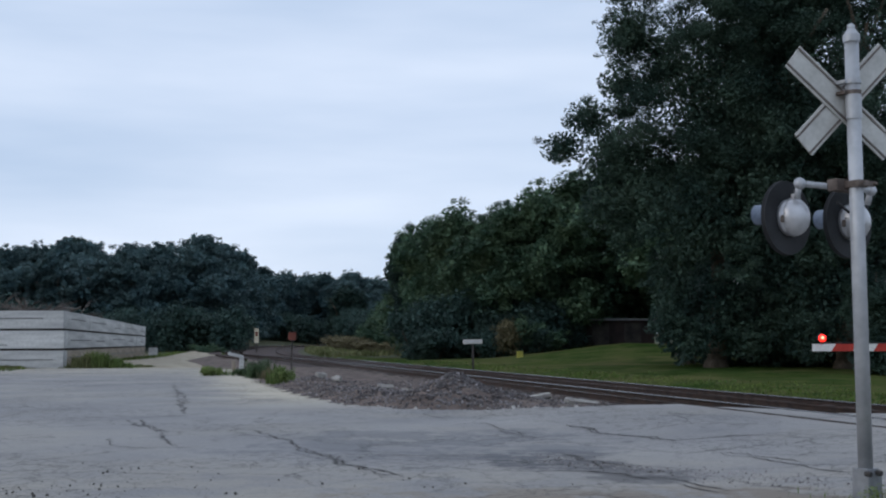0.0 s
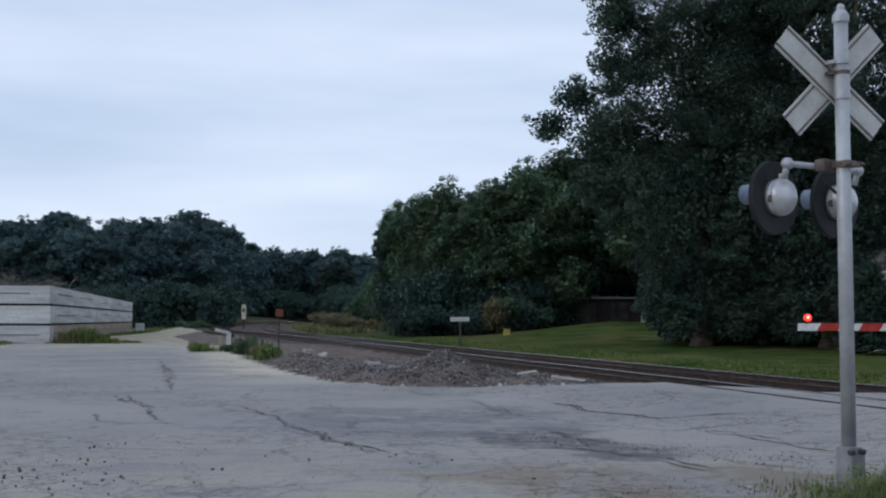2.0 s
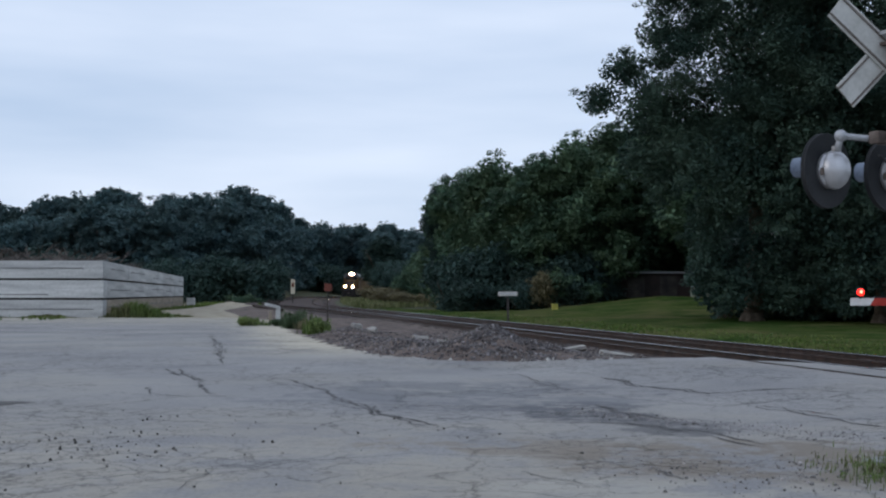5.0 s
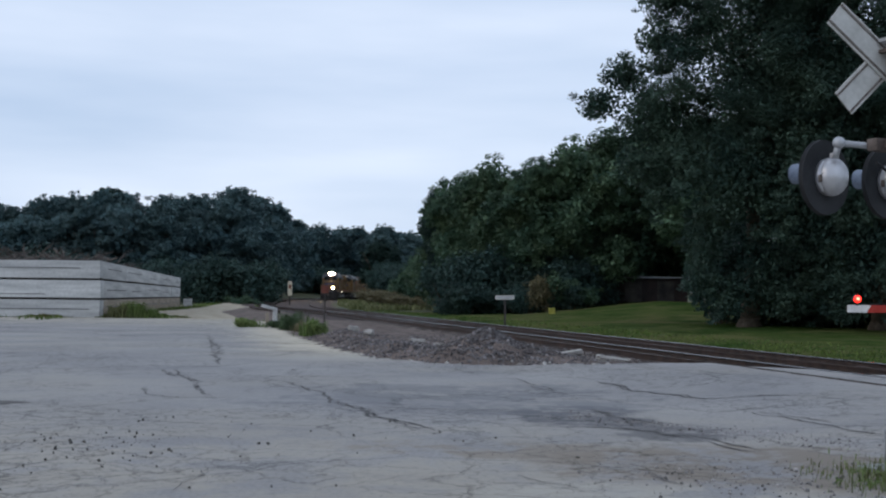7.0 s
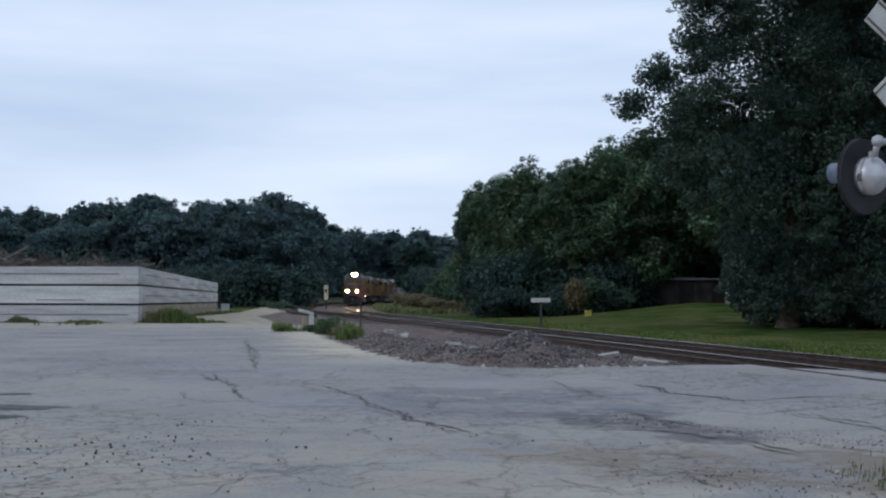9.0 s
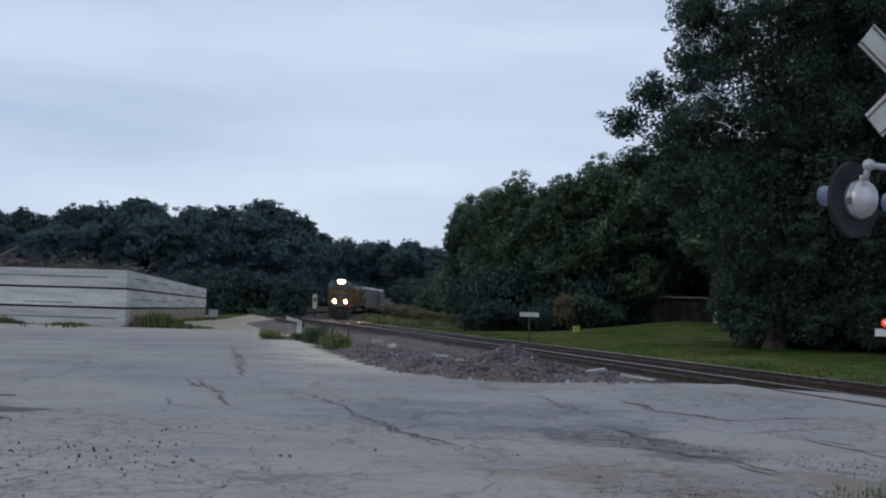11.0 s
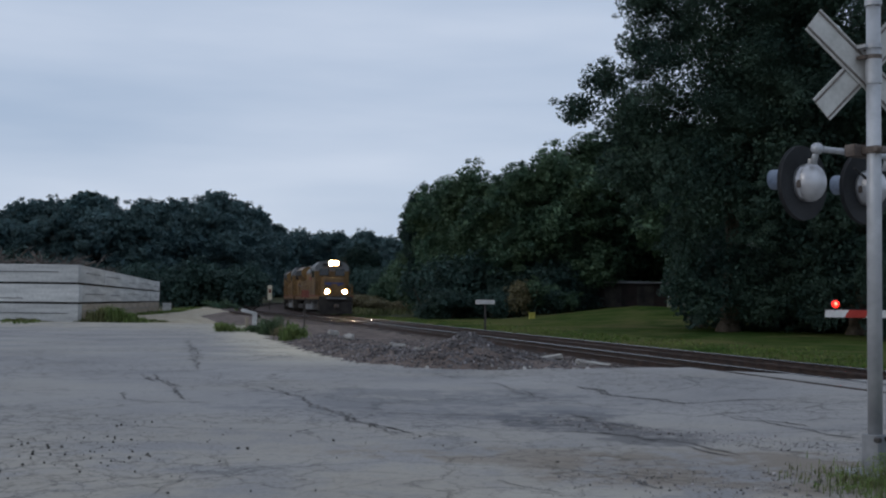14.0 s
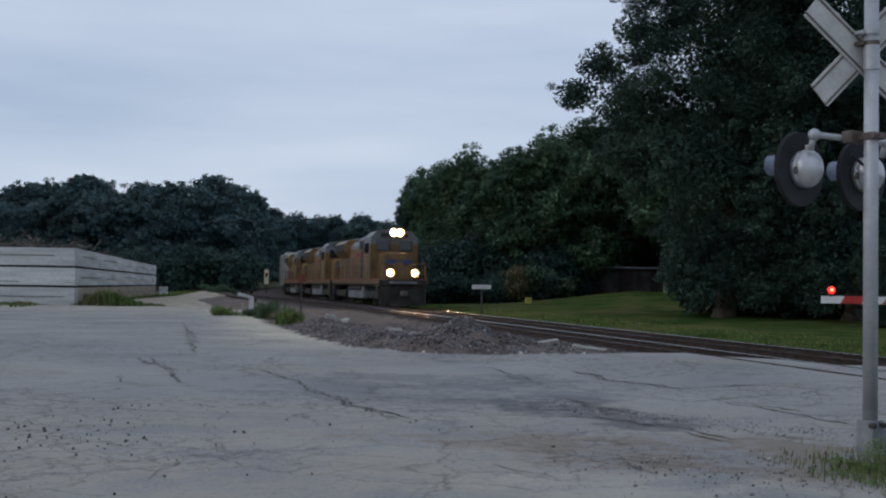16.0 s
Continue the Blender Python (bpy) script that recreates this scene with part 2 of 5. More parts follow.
SILVER = material("silver_housing_paint", (0.42, 0.42, 0.44), (0.55, 0.55, 0.57), 5.0, 0.36, 0.03, metallic=0.5, fine=30, mottle=0.1)
BLACK = material("matt_black_paint", (0.012, 0.013, 0.015), (0.03, 0.031, 0.034), 5, 0.7, 0.05)
HOOD_BLUE = material("weathered_hood", (0.1, 0.13, 0.19), (0.17, 0.21, 0.28), 6, 0.6, 0.05)
RUST = material("rusty_fitting", (0.085, 0.065, 0.055), (0.17, 0.14, 0.125), 8, 0.85, 0.2)
WHITE = material("reflective_white", (0.62, 0.62, 0.6), (0.74, 0.74, 0.72), 3, 0.5, 0.02)
RED = material("reflective_red", (0.36, 0.03, 0.02), (0.46, 0.05, 0.035), 3, 0.5, 0.02)
RED_LAMP = glow("red_lamp_lens", (1.0, 0.02, 0.012), 3.0)
RED_CORE = glow("red_lamp_filament", (1.0, 0.2, 0.12), 5.0)
FADED_RED = material("faded_red_sign", (0.13, 0.04, 0.028), (0.2, 0.065, 0.045), 4, 0.7, 0.05)
POST_PALE = material("pale_post", (0.5, 0.45, 0.33), (0.62, 0.57, 0.44), 4, 0.7, 0.05)
DARK_STEEL = material("dark_steel", (0.03, 0.028, 0.027), (0.07, 0.06, 0.055), 5, 0.7, 0.1)
YELLOW_BOX = material("yellow_plastic", (0.36, 0.33, 0.07), (0.46, 0.42, 0.1), 3, 0.5, 0.03)
BARK = material("bark", (0.06, 0.048, 0.036), (0.13, 0.105, 0.08), 2, 0.95, 0.8, fine=9)
DEAD_WOOD = material("dead_branches", (0.06, 0.052, 0.048), (0.14, 0.12, 0.105), 2, 0.95, 0.3, per_island=0.4)
LEAF_BIG = leaf_material("cottonwood_leaves", (0.019, 0.041, 0.035), (0.072, 0.115, 0.084))
# haze is put into these colours: bluer maple and oak, pale blue far leaves
LEAF_MID = leaf_material("maple_leaves", (0.05, 0.1, 0.066), (0.122, 0.183, 0.1))
LEAF_DARK = leaf_material("oak_leaves", (0.03, 0.06, 0.055), (0.06, 0.1, 0.08))
LEAF_FAR = leaf_material("haze_tinted_leaves", (0.058, 0.108, 0.118), (0.102, 0.16, 0.158), 0.2)
LEAF_BROWN = leaf_material("dry_brush", (0.135, 0.12, 0.07), (0.21, 0.185, 0.105))
WEED = leaf_material("green_weeds", (0.1, 0.165, 0.045), (0.2, 0.24, 0.09))
GRASS_BLADE = leaf_material("verge_grass_blades", (0.05, 0.1, 0.022), (0.12, 0.15, 0.042))
DRY_WEED = leaf_material("olive_weeds", (0.1, 0.12, 0.045), (0.19, 0.19, 0.095))
BUSH = leaf_material("dark_weeds", (0.06, 0.1, 0.05), (0.1, 0.15, 0.075))
SIDING = material("white_siding", (0.5, 0.51, 0.53), (0.62, 0.63, 0.64), 0.6, 0.7, 0.1)
ROOFING = material("grey_shingles", (0.07, 0.07, 0.075), (0.13, 0.13, 0.135), 1.0, 0.9, 0.3)
BARN_RED = material("dark_boarding", (0.016, 0.012, 0.012), (0.035, 0.024, 0.022), 1.0, 0.85, 0.2)
GLASS_DARK = material("dark_glass", (0.01, 0.012, 0.014), (0.02, 0.022, 0.025), 1, 0.08, 0, spec=0.6)
TRAIN_YELLOW = material("sooty_yellow_paint", (0.1, 0.058, 0.024), (0.2, 0.115, 0.042), 0.8, 0.45, 0.03, fine=6, per_object=0.12)
TRAIN_GREY = material("grey_locomotive_paint", (0.12, 0.125, 0.13), (0.22, 0.225, 0.23), 1.0, 0.55, 0.03, fine=7)
TRAIN_DARK = material("grimy_underframe", (0.02, 0.018, 0.017), (0.055, 0.048, 0.042), 1.5, 0.8, 0.2)
TRAIN_RED = material("red_stripe_paint", (0.2, 0.024, 0.018), (0.28, 0.04, 0.03), 2, 0.5, 0.02)
TRAIN_BLUE = material("blue_emblem_paint", (0.03, 0.045, 0.13), (0.05, 0.07, 0.18), 2, 0.5, 0.02)
CAR_WHITE = material("dusty_grey_car", (0.17, 0.155, 0.14), (0.3, 0.28, 0.26), 0.7, 0.6, 0.05, mottle=0.3)
CAR_ROOF = material("pale_car_roof", (0.45, 0.45, 0.44), (0.6, 0.6, 0.58), 0.7, 0.55, 0.05)
HEADLAMP = glow("headlamp_lens", (1.0, 0.72, 0.4), 1100.0)
DITCHLAMP = glow("ditch_lamp_lens", (1.0, 0.7, 0.38), 330.0)
# glowing ring added round each lamp lens to imitate its orange glare
GLARE_RING = glow("orange_glare_ring", (1.0, 0.42, 0.08), 2.6)
MARKER = glow("marker_lamp_lens", (1.0, 0.85, 0.6), 12.0)


# ---------- mesh tools ----------
def link(name, bm, mat, parent=None, label="", smooth=False):
    me = bpy.data.meshes.new(name)
    bm.to_mesh(me)
    bm.free()
    for m in (mat if isinstance(mat, (list, tuple)) else [mat]):
        me.materials.append(m)
    if smooth:
        me.shade_smooth()
    ob = new(name, me)
    if parent:
        ob.parent = parent
    if label:
        ob["label"] = label
    return ob


def part(name, bm, mat, parent, label="", smooth=False):
    return link(name, bm, mat, parent, label, smooth)


def empty(name, m=None):
    ob = new(name)
    ob.empty_display_size = 0.2
    if m is not None:
        ob.matrix_basis = m
    return ob


def box(sx, sy, sz, m=None, bevel=0.0, bm=None):
    """A box about its centre, bevelled."""
    b2 = bmesh.new()
    bmesh.ops.create_cube(b2, size=1.0, matrix=Matrix.Diagonal((sx, sy, sz, 1)))
    if bevel:
        bmesh.ops.bevel(b2, geom=b2.edges[:], offset=bevel, segments=2, affect="EDGES", profile=0.7)
    return merge(bm, b2, m)


def tube(r1, r2, h, m=None, seg=20, bm=None, cap=True):
    """A cone or cylinder that stands on z = 0."""
    b2 = bmesh.new()
    bmesh.ops.create_cone(b2, cap_ends=cap, segments=seg, radius1=r1, radius2=r2, depth=h, matrix=Matrix.Translation((0, 0, h / 2)))
    return merge(bm, b2, m)


def ball(r, m=None, seg=20, bm=None):
    b2 = bmesh.new()
    bmesh.ops.create_uvsphere(b2, u_segments=seg, v_segments=max(6, seg // 2), radius=r)
    return merge(bm, b2, m)


def merge(bm, b2, m=None):
    if m is not None:
        bmesh.ops.transform(b2, matrix=m, verts=b2.verts[:])
    if bm is None:
        return b2
    me = bpy.data.meshes.new("tmp")
    b2.to_mesh(me)
    b2.free()
    bm.from_mesh(me)
    bpy.data.meshes.remove(me)
    return bm


def prism(profile, length, m=None, bm=None):
    """A profile of (x, z) points, extruded along y about its middle."""
    b2 = bmesh.new()
    a = [b2.verts.new((x, -length / 2, z)) for x, z in profile]
    b = [b2.verts.new((x, length / 2, z)) for x, z in profile]
    k = len(profile)
    for i in range(k):
        b2.faces.new((a[i], a[(i + 1) % k], b[(i + 1) % k], b[i]))
    b2.faces.new(a[::-1])
    b2.faces.new(b)
    bmesh.ops.recalc_face_normals(b2, faces=b2.faces[:])
    return merge(bm, b2, m)


def rod(p, q, r, seg=8, bm=None, r2=None):
    p, q = Vector(p), Vector(q)
    d = q - p
    m = Matrix.Translation(p) @ d.to_track_quat("Z", "Y").to_matrix().to_4x4()
    return tube(r, r if r2 is None else r2, d.length, m, seg, bm)


def raw(name, verts, faces, mats, parent=None, label="", smooth=False, index=None):
    me = bpy.data.meshes.new(name)
    me.from_pydata(verts, [], faces)
    for m in (mats if isinstance(mats, (list, tuple)) else [mats]):
        me.materials.append(m)
    if index is not None:
        me.polygons.foreach_set("material_index", index)
    if smooth:
        me.shade_smooth()
    ob = new(name, me)
    if parent:
        ob.parent = parent
    if label:
        ob["label"] = label
    return ob


# ---------- the lie of the land ----------
SLOPE, BEND_Y, BEND_K = -0.272, 112.0, 0.00247


def far_line(y):
    """x of the far track's centre line at y."""
    x = 5.5 + SLOPE * (y - 31.5)
    return x + (0.5 * BEND_K * (y - BEND_Y) ** 2 if y > BEND_Y else 0.0)


def line_dir(y):
    s = SLOPE + (BEND_K * (y - BEND_Y) if y > BEND_Y else 0.0)
    return Vector((s, 1, 0)).normalized()


TRACK_GAP = 3.2


def track_rise(y):
    """The line climbs a little beyond the bend."""
    return 0.65 * step(120, 205, y)


def near_offset(y):
    """Offset of the near track, which spreads from the far one before the bend."""
    return -TRACK_GAP - 3.2 * step(70, 150, y)


def track_point(y, off, z=0.0):
    """A point off metres to the right of the far track's centre line."""
    d = line_dir(y)
    return Vector((far_line(y) + off * d.y, y - off * d.x, z))


def track_offset(x, y):
    """About how far right of the far track's centre line a point lies."""
    return (x - far_line(y)) * line_dir(y).y


def step(a, b, v):
    v = min(1.0, max(0.0, (v - a) / (b - a)))
    return v * v * (3 - 2 * v)


def land(x, y):
    """Height of the natural ground."""
    o = track_offset(x, y) if 0 < y < 460 else 99
    z = 0.0
    z += 1.25 * math.exp(-((x - 13.5) / 6.0) ** 2 / 2 - ((y - 88) / 13.0) ** 2 / 2)
    far = max(0.0, math.hypot(x, y) - 140)
    z += 0.0 if far == 0 else min(6.0, far * 0.012) * step(8, 40, abs(o))
    z -= 0.22 * step(4.0, 2.2, abs(o)) if o > 0 else 0.22 * step(-8.0 - 3.2 * step(70, 150, y), -6.0, o)
    z += (0.09 * noise.noise((x * 0.31, y * 0.31, 7)) + 0.05 * noise.noise((x * 0.8, y * 0.6, 2))) * step(4.0, 7.0, o) if y < 120 else 0.0
    z += track_rise(y) * step(-16, -10, o) if 0 < y < 460 else 0.0
    return z - 0.05


def sheet(name, xs, ys, height, mat, keep=None, smooth=True):
    verts = [(x, y, height(x, y)) for y in ys for x in xs]
    nx = len(xs)
    faces = []
    for j in range(len(ys) - 1):
        for i in range(nx - 1):
            if keep is None or keep((xs[i] + xs[i + 1]) / 2, (ys[j] + ys[j + 1]) / 2):
                a = j * nx + i
                faces.append((a, a + 1, a + nx + 1, a + nx))
    return raw(name, verts, faces, mat, smooth=smooth)


def spaced(*runs):
    out = []
    for a, b, s in runs:
        n = max(1, round((b - a) / s))
        out += [a + (b - a) * i / n for i in range(n)]
    return out + [runs[-1][1]]


# ---------- ground ----------
def build_ground():
    xs = spaced((-3000, -300, 450), (-300, -60, 20), (-60, 60, 1.5), (60, 300, 20), (300, 3000, 450))
    ys = spaced((-3000, -60, 420), (-60, 0, 10), (0, 130, 1.5), (130, 460, 8), (460, 3000, 400))
    me = sheet("ground", xs, ys, land, [LAWN, SOIL, SAND, FOREST])
    idx = []
    for p in me.data.polygons:
        x, y = p.center.x, p.center.y
        o = track_offset(x, y)
        left = o < -4.5
        idx.append((1 if (o > -14 or y > 60) and noise.noise((x * 0.13, y * 0.1, 3)) > -0.05 else 2) if left and -60 < x and y < 150 else 0 if o > 0 and y < 104 and abs(x) < 60 else 3)
    me.data.polygons.foreach_set("material_index", idx)
    tagged(me, "mown lawn and dry soil running out to the woods", "ground", kind="structure")


def lot_edge(y):
    """x of the paved lot's edge beside the gravel, at y."""
    pts = ((-10, 40), (6, 40), (21.95, 40), (22.0, 3.4), (22.25, 0.4), (22.9, -0.9), (24.5, -2.5), (28.7, -4.2), (40, -7.6), (61, -12.5), (62, -12.5))
    for (a, xa), (b, xb) in zip(pts, pts[1:]):
        if a <= y <= b:
            return xa + (xb - xa) * (y - a) / (b - a) + 0.25 * noise.noise((y * 0.7, 0, 5))
    return -12.5


def pave(x, y):
    o = track_offset(x, y)
    return 0.14 * step(-8.5, -4.3, o) + 0.012 * noise.noise((x * 0.35, y * 0.35, 1))


def build_lot():
    def keep(x, y):
        return track_offset(x, y) < -4.3 and x < lot_edge(y)
    xs, ys = spaced((-48, -28, 1.0), (-28, 12, 0.4)), spaced((-6, 61.9, 0.4))
    tagged(sheet("pavement", xs, ys, pave, ASPHALT, keep), "cracked pale grey asphalt lot with tan dust", "pavement", kind="structure")
    # asphalt laid up to and between the rails of the crossing
    for name, a, b, za, zb, end in (("crossing_apron", -4.75, -4.04, 0.132, 0.16, 22.9), ("crossing_infill", -3.87, -2.53, 0.155, 0.1, 21.8), ("crossing_infill", -2.36, -0.84, 0.095, 0.05, 20.6)):
        verts, faces = [], []
        for i, y in enumerate(spaced((-6, end, 0.4))):
            for k in range(4):
                p = track_point(y + 0.25 * noise.noise((y, k, a)) * (y > end - 1), a + (b - a) * k / 3)
                verts.append((p.x, p.y, za + (zb - za) * k / 3 + 0.008 * noise.noise((p.x * 2, p.y * 2, 3))))
            if i:
                for k in range(3):
                    q = (i - 1) * 4 + k
                    faces.append((q, q + 1, q + 5, q + 4))
        tagged(raw(name, verts, faces, ASPHALT, smooth=True), "asphalt laid between the rails at the road crossing", "pavement", kind="structure")
    verts, faces = [], []
    ys = spaced((60.8, 90, 0.6), (90, 175, 1.5))
    for i, y in enumerate(ys):
        c = -17.5 - (y - 60) * 0.2
        w = 5.5 - 3.2 * step(60, 120, y)
        for o in (-w, -w * 0.5, 0, w * 0.5, w):
            rough = (0.9 * noise.noise((y * 0.35, o, 4)) + 0.6 * noise.noise((y * 1.4, o, 9))) * (abs(o) > w * 0.8)
            verts.append((c + o + rough, y, max(0.03, land(c + o, y) + 0.06) - (0.06 if y < 62 else 0.04 * (abs(o) > w * 0.8))))
        if i:
            for k in range(4):
                a = (i - 1) * 5 + k
                faces.append((a, a + 1, a + 6, a + 5))
    tagged(raw("dirt_road", verts, faces, SAND, smooth=True), "pale sandy track running off beside the rails", "dirt road", kind="structure")


def ribbon(name, pts, w, label):
    verts, faces = [], []
    fine = []
    for (a, b) in zip(pts, pts[1:]):
        n = max(2, int((Vector(b) - Vector(a)).length / 0.09))
        fine += [Vector(a).lerp(Vector(b), i / n) for i in range(n)]
    fine.append(Vector(pts[-1]))
    for i, p in enumerate(fine):
        q = fine[min(i + 1, len(fine) - 1)] - fine[max(i - 1, 0)]
        s = Vector((-q.y, q.x)).normalized()
        k = w * (0.25 + 1.3 * abs(noise.noise((i * 0.21, p.x, 1))) + 0.5 * abs(noise.noise((i * 0.9, p.y, 4)))) * min(1, i / 3 + 0.2, (len(fine) - 1 - i) / 3 + 0.2)
        c = p + s * (0.14 * noise.noise((p.x * 1.3, p.y * 1.3, 8)) + 0.09 * noise.noise((p.x * 5, p.y * 5, 3)) + 0.04 * noise.noise((p.x * 15, p.y * 15, 5)))
        for o in (-k, k):
            v = c + s * o
            verts.append((v.x, v.y, pave(v.x, v.y) + 0.008))
        if i:
            a = 2 * (i - 1)
            faces.append((a, a + 1, a + 3, a + 2))
    tagged(raw(name, verts, faces, CRACK), label, "crack", group="cracks in the asphalt", kind="structure")


# ---------- railway ----------
RAIL_PROFILE = [(-0.07, -0.17), (0.07, -0.17), (0.07, -0.15), (0.012, -0.13), (0.012, -0.045), (0.036, -0.035), (0.036, -0.014), (0.033, -0.007), (0.026, -0.002), (0.012, 0.0),
                (-0.012, 0.0), (-0.026, -0.002), (-0.033, -0.007), (-0.036, -0.014), (-0.036, -0.035), (-0.012, -0.045), (-0.012, -0.13), (-0.07, -0.15)]


def build_track(line, z_left, z_right, first_tie, label):
    root = empty("railway_track")
    tagged(root, label, "railway track", group="railway tracks")
    ys = spaced((-30, 130, 4), (130, 470, 4))
    for side, z in ((-0.75, z_left), (0.75, z_right)):
        verts, faces, idx = [], [], []
        k = len(RAIL_PROFILE)
        for i, y in enumerate(ys):
            p, d = track_point(y, line(y) + side), line_dir(y)
            for px, pz in RAIL_PROFILE:
                verts.append((p.x + px * d.y, p.y - px * d.x, z + pz + track_rise(y)))
            if i:
                for j in range(k):
                    a, b = (i - 1) * k + j, (i - 1) * k + (j + 1) % k
                    faces.append((a, b, b + k, a + k))
                    idx.append(1 if (5 <= j <= 10 if side < 0 else 5 <= j <= 13) else 0)
        ob = raw("rail", verts, faces, [RAIL_SIDE, RAIL_TOP], root, index=idx)
        ob.data.polygons.foreach_set("use_smooth", [6 <= i % k <= 12 for i in range(len(faces))])
    tie = bmesh.new()
    box(2.6, 0.23, 0.18, None, 0.012, tie)
    me = None
    y = first_tie
    rng = random.Random(int(first_tie * 10))
    while y < 100:
        p, d = track_point(y, line(y), (z_left + z_right) / 2 - 0.17 - 0.09), line_dir(y)
        if me is None:
            ob = link("tie", tie, TIE, root)
            me = ob.data
        else:
            ob = new("tie", me)
            ob.parent = root
        tilt = math.degrees(math.atan2(z_right - z_left, 1.5))
        ob.matrix_basis = pose(p.x, p.y, p.z, 0, -tilt, math.degrees(math.atan2(-d.x, d.y)) + rng.uniform(-1.2, 1.2)) @ Matrix.Translation((rng.uniform(-0.05, 0.05), 0, 0))
        y += 0.53
    verts, faces = [], []
    while y < 330:
        p, d = track_point(y, line(y), (z_left + z_right) / 2 - 0.17 + track_rise(y)), line_dir(y)
        r = Vector((d.y, -d.x, 0))
        a = len(verts)
        for sx, sy, sz in ((-1.3, -.11, 0), (1.3, -.11, 0), (1.3, .11, 0), (-1.3, .11, 0), (-1.3, -.11, -.15), (1.3, -.11, -.15), (1.3, .11, -.15), (-1.3, .11, -.15)):
            q = p + r * sx + d * sy
            verts.append((q.x, q.y, q.z + sz))
        faces += [(a, a + 1, a + 2, a + 3), (a + 4, a + 5, a + 1, a), (a + 5, a + 6, a + 2, a + 1), (a + 7, a + 4, a, a + 3)]
        y += 0.53
    ob = raw("far_ties", verts, faces, TIE, root)
    ob["kind"] = "stuff"
    return root


def build_ballast():
    """One bed of broken stone under both tracks, with a lumpy surface."""
    offs = [-8.0, -7.2, -6.4, -5.8, -5.2, -4.5, -3.8, -3.1, -2.4, -1.9, -1.4, -0.7, 0, 0.7, 1.3, 1.8, 2.4, 3.2]
    prof = [-0.28, -0.2, -0.14, -0.10, -0.085, -0.095, -0.1, -0.1, -0.12, -0.15, -0.14, -0.14, -0.14, -0.14, -0.15, -0.18, -0.28, -0.4]
    ys = spaced((-30, 6, 4), (6, 110, 0.4), (110, 470, 3))
    verts, faces = [], []
    k = len(offs)
    for i, y in enumerate(ys):
        for o, z in zip(offs, prof):
            p = track_point(y, o + (near_offset(y) + TRACK_GAP) * step(-1.0, -2.4, o))
            lump = 0.03 * noise.noise((p.x * 3, p.y * 3, 0)) + 0.03 * noise.noise((p.x * 7, p.y * 7, 3))
            verts.append((p.x, p.y, z + 0.06 + track_rise(y) + lump - (0.25 if y < 21 and o < -0.8 else 0)))
        if i:
            for j in range(k - 1):
                a = (i - 1) * k + j
                faces.append((a, a + 1, a + k + 1, a + k))
    tagged(raw("ballast_bed", verts, faces, BED, smooth=False), "brown-grey broken stone bed under the tracks", "ballast", kind="structure")


# ---------- foliage ----------
def leaf_cloud(blobs, count, size, seed, core=0.0, clump=0.22, fill=1.0, up=1.05):
    """Leaves in many small sprays that sit in the outer part of a set of ellipsoids (x, y, z, rx, ry, rz)."""
    rng = np.random.default_rng(seed)
    b = np.array(blobs, float)
    mean = (b[:, 3] * b[:, 4] * b[:, 5]) ** (1 / 3)
    area = mean ** 2
    n_cl = max(6, int(fill * 5.5 / clump ** 2 * (area.sum() / area.max())))
    pick = rng.choice(len(b), n_cl, p=area / area.sum())
    d = rng.normal(size=(n_cl, 3))
    d /= np.linalg.norm(d, axis=1, keepdims=True)
    rad = 1 - 0.5 * rng.random(n_cl) ** 1.3
    c = b[pick, :3] + d * b[pick, 3:] * rad[:, None]
    cr = clump * mean.max() * rng.uniform(0.45, 1.15, n_cl) * np.clip(mean[pick] / mean.max(), 0.35, 1)
    own = rng.choice(n_cl, count, p=cr ** 2 / (cr ** 2).sum())
    e = rng.normal(size=(count, 3))
    e /= np.linalg.norm(e, axis=1, keepdims=True)
    p = c[own] + e * (cr[own] * rng.random(count) ** 0.45)[:, None] * np.array([1.15, 1.15, 0.75])
    nrm = e * 0.3 + d[own] * 0.25 + rng.normal(size=(count, 3)) * 0.45 + np.array([0, 0, up])
    nrm /= np.linalg.norm(nrm, axis=1, keepdims=True)
    u = np.cross(nrm, rng.normal(size=(count, 3)))
    u /= np.linalg.norm(u, axis=1, keepdims=True) + 1e-9
    v = np.cross(nrm, u)
    s = size * rng.uniform(0.55, 1.35, count)[:, None]
    quad = np.stack([p - u * s, p - v * s * 0.6 + nrm * s * 0.15, p + u * s, p + v * s * 0.6 + nrm * s * 0.15], 1).reshape(-1, 3)
    if core:
        # coarser, shaded foliage deep inside, so that the far side does not show through
        k = int(count * core)
        pi = rng.choice(len(b), k, p=area / area.sum())
        di = rng.normal(size=(k, 3))
        di /= np.linalg.norm(di, axis=1, keepdims=True)
        pc = b[pi, :3] + di * b[pi, 3:] * (0.15 + 0.6 * rng.random(k))[:, None]
        ui = rng.normal(size=(k, 3))
        ui /= np.linalg.norm(ui, axis=1, keepdims=True)
        vi = np.cross(ui, rng.normal(size=(k, 3)))
        vi /= np.linalg.norm(vi, axis=1, keepdims=True) + 1e-9
        si = size * rng.uniform(1.1, 1.9, k)[:, None]
        quad = np.concatenate([quad, np.stack([pc - ui * si, pc - vi * si * 0.6, pc + ui * si, pc + vi * si * 0.6], 1).reshape(-1, 3)])
        count += k
    verts = quad.tolist()
    faces = [(4 * i, 4 * i + 1, 4 * i + 2, 4 * i + 3) for i in range(count)]
    return verts, faces


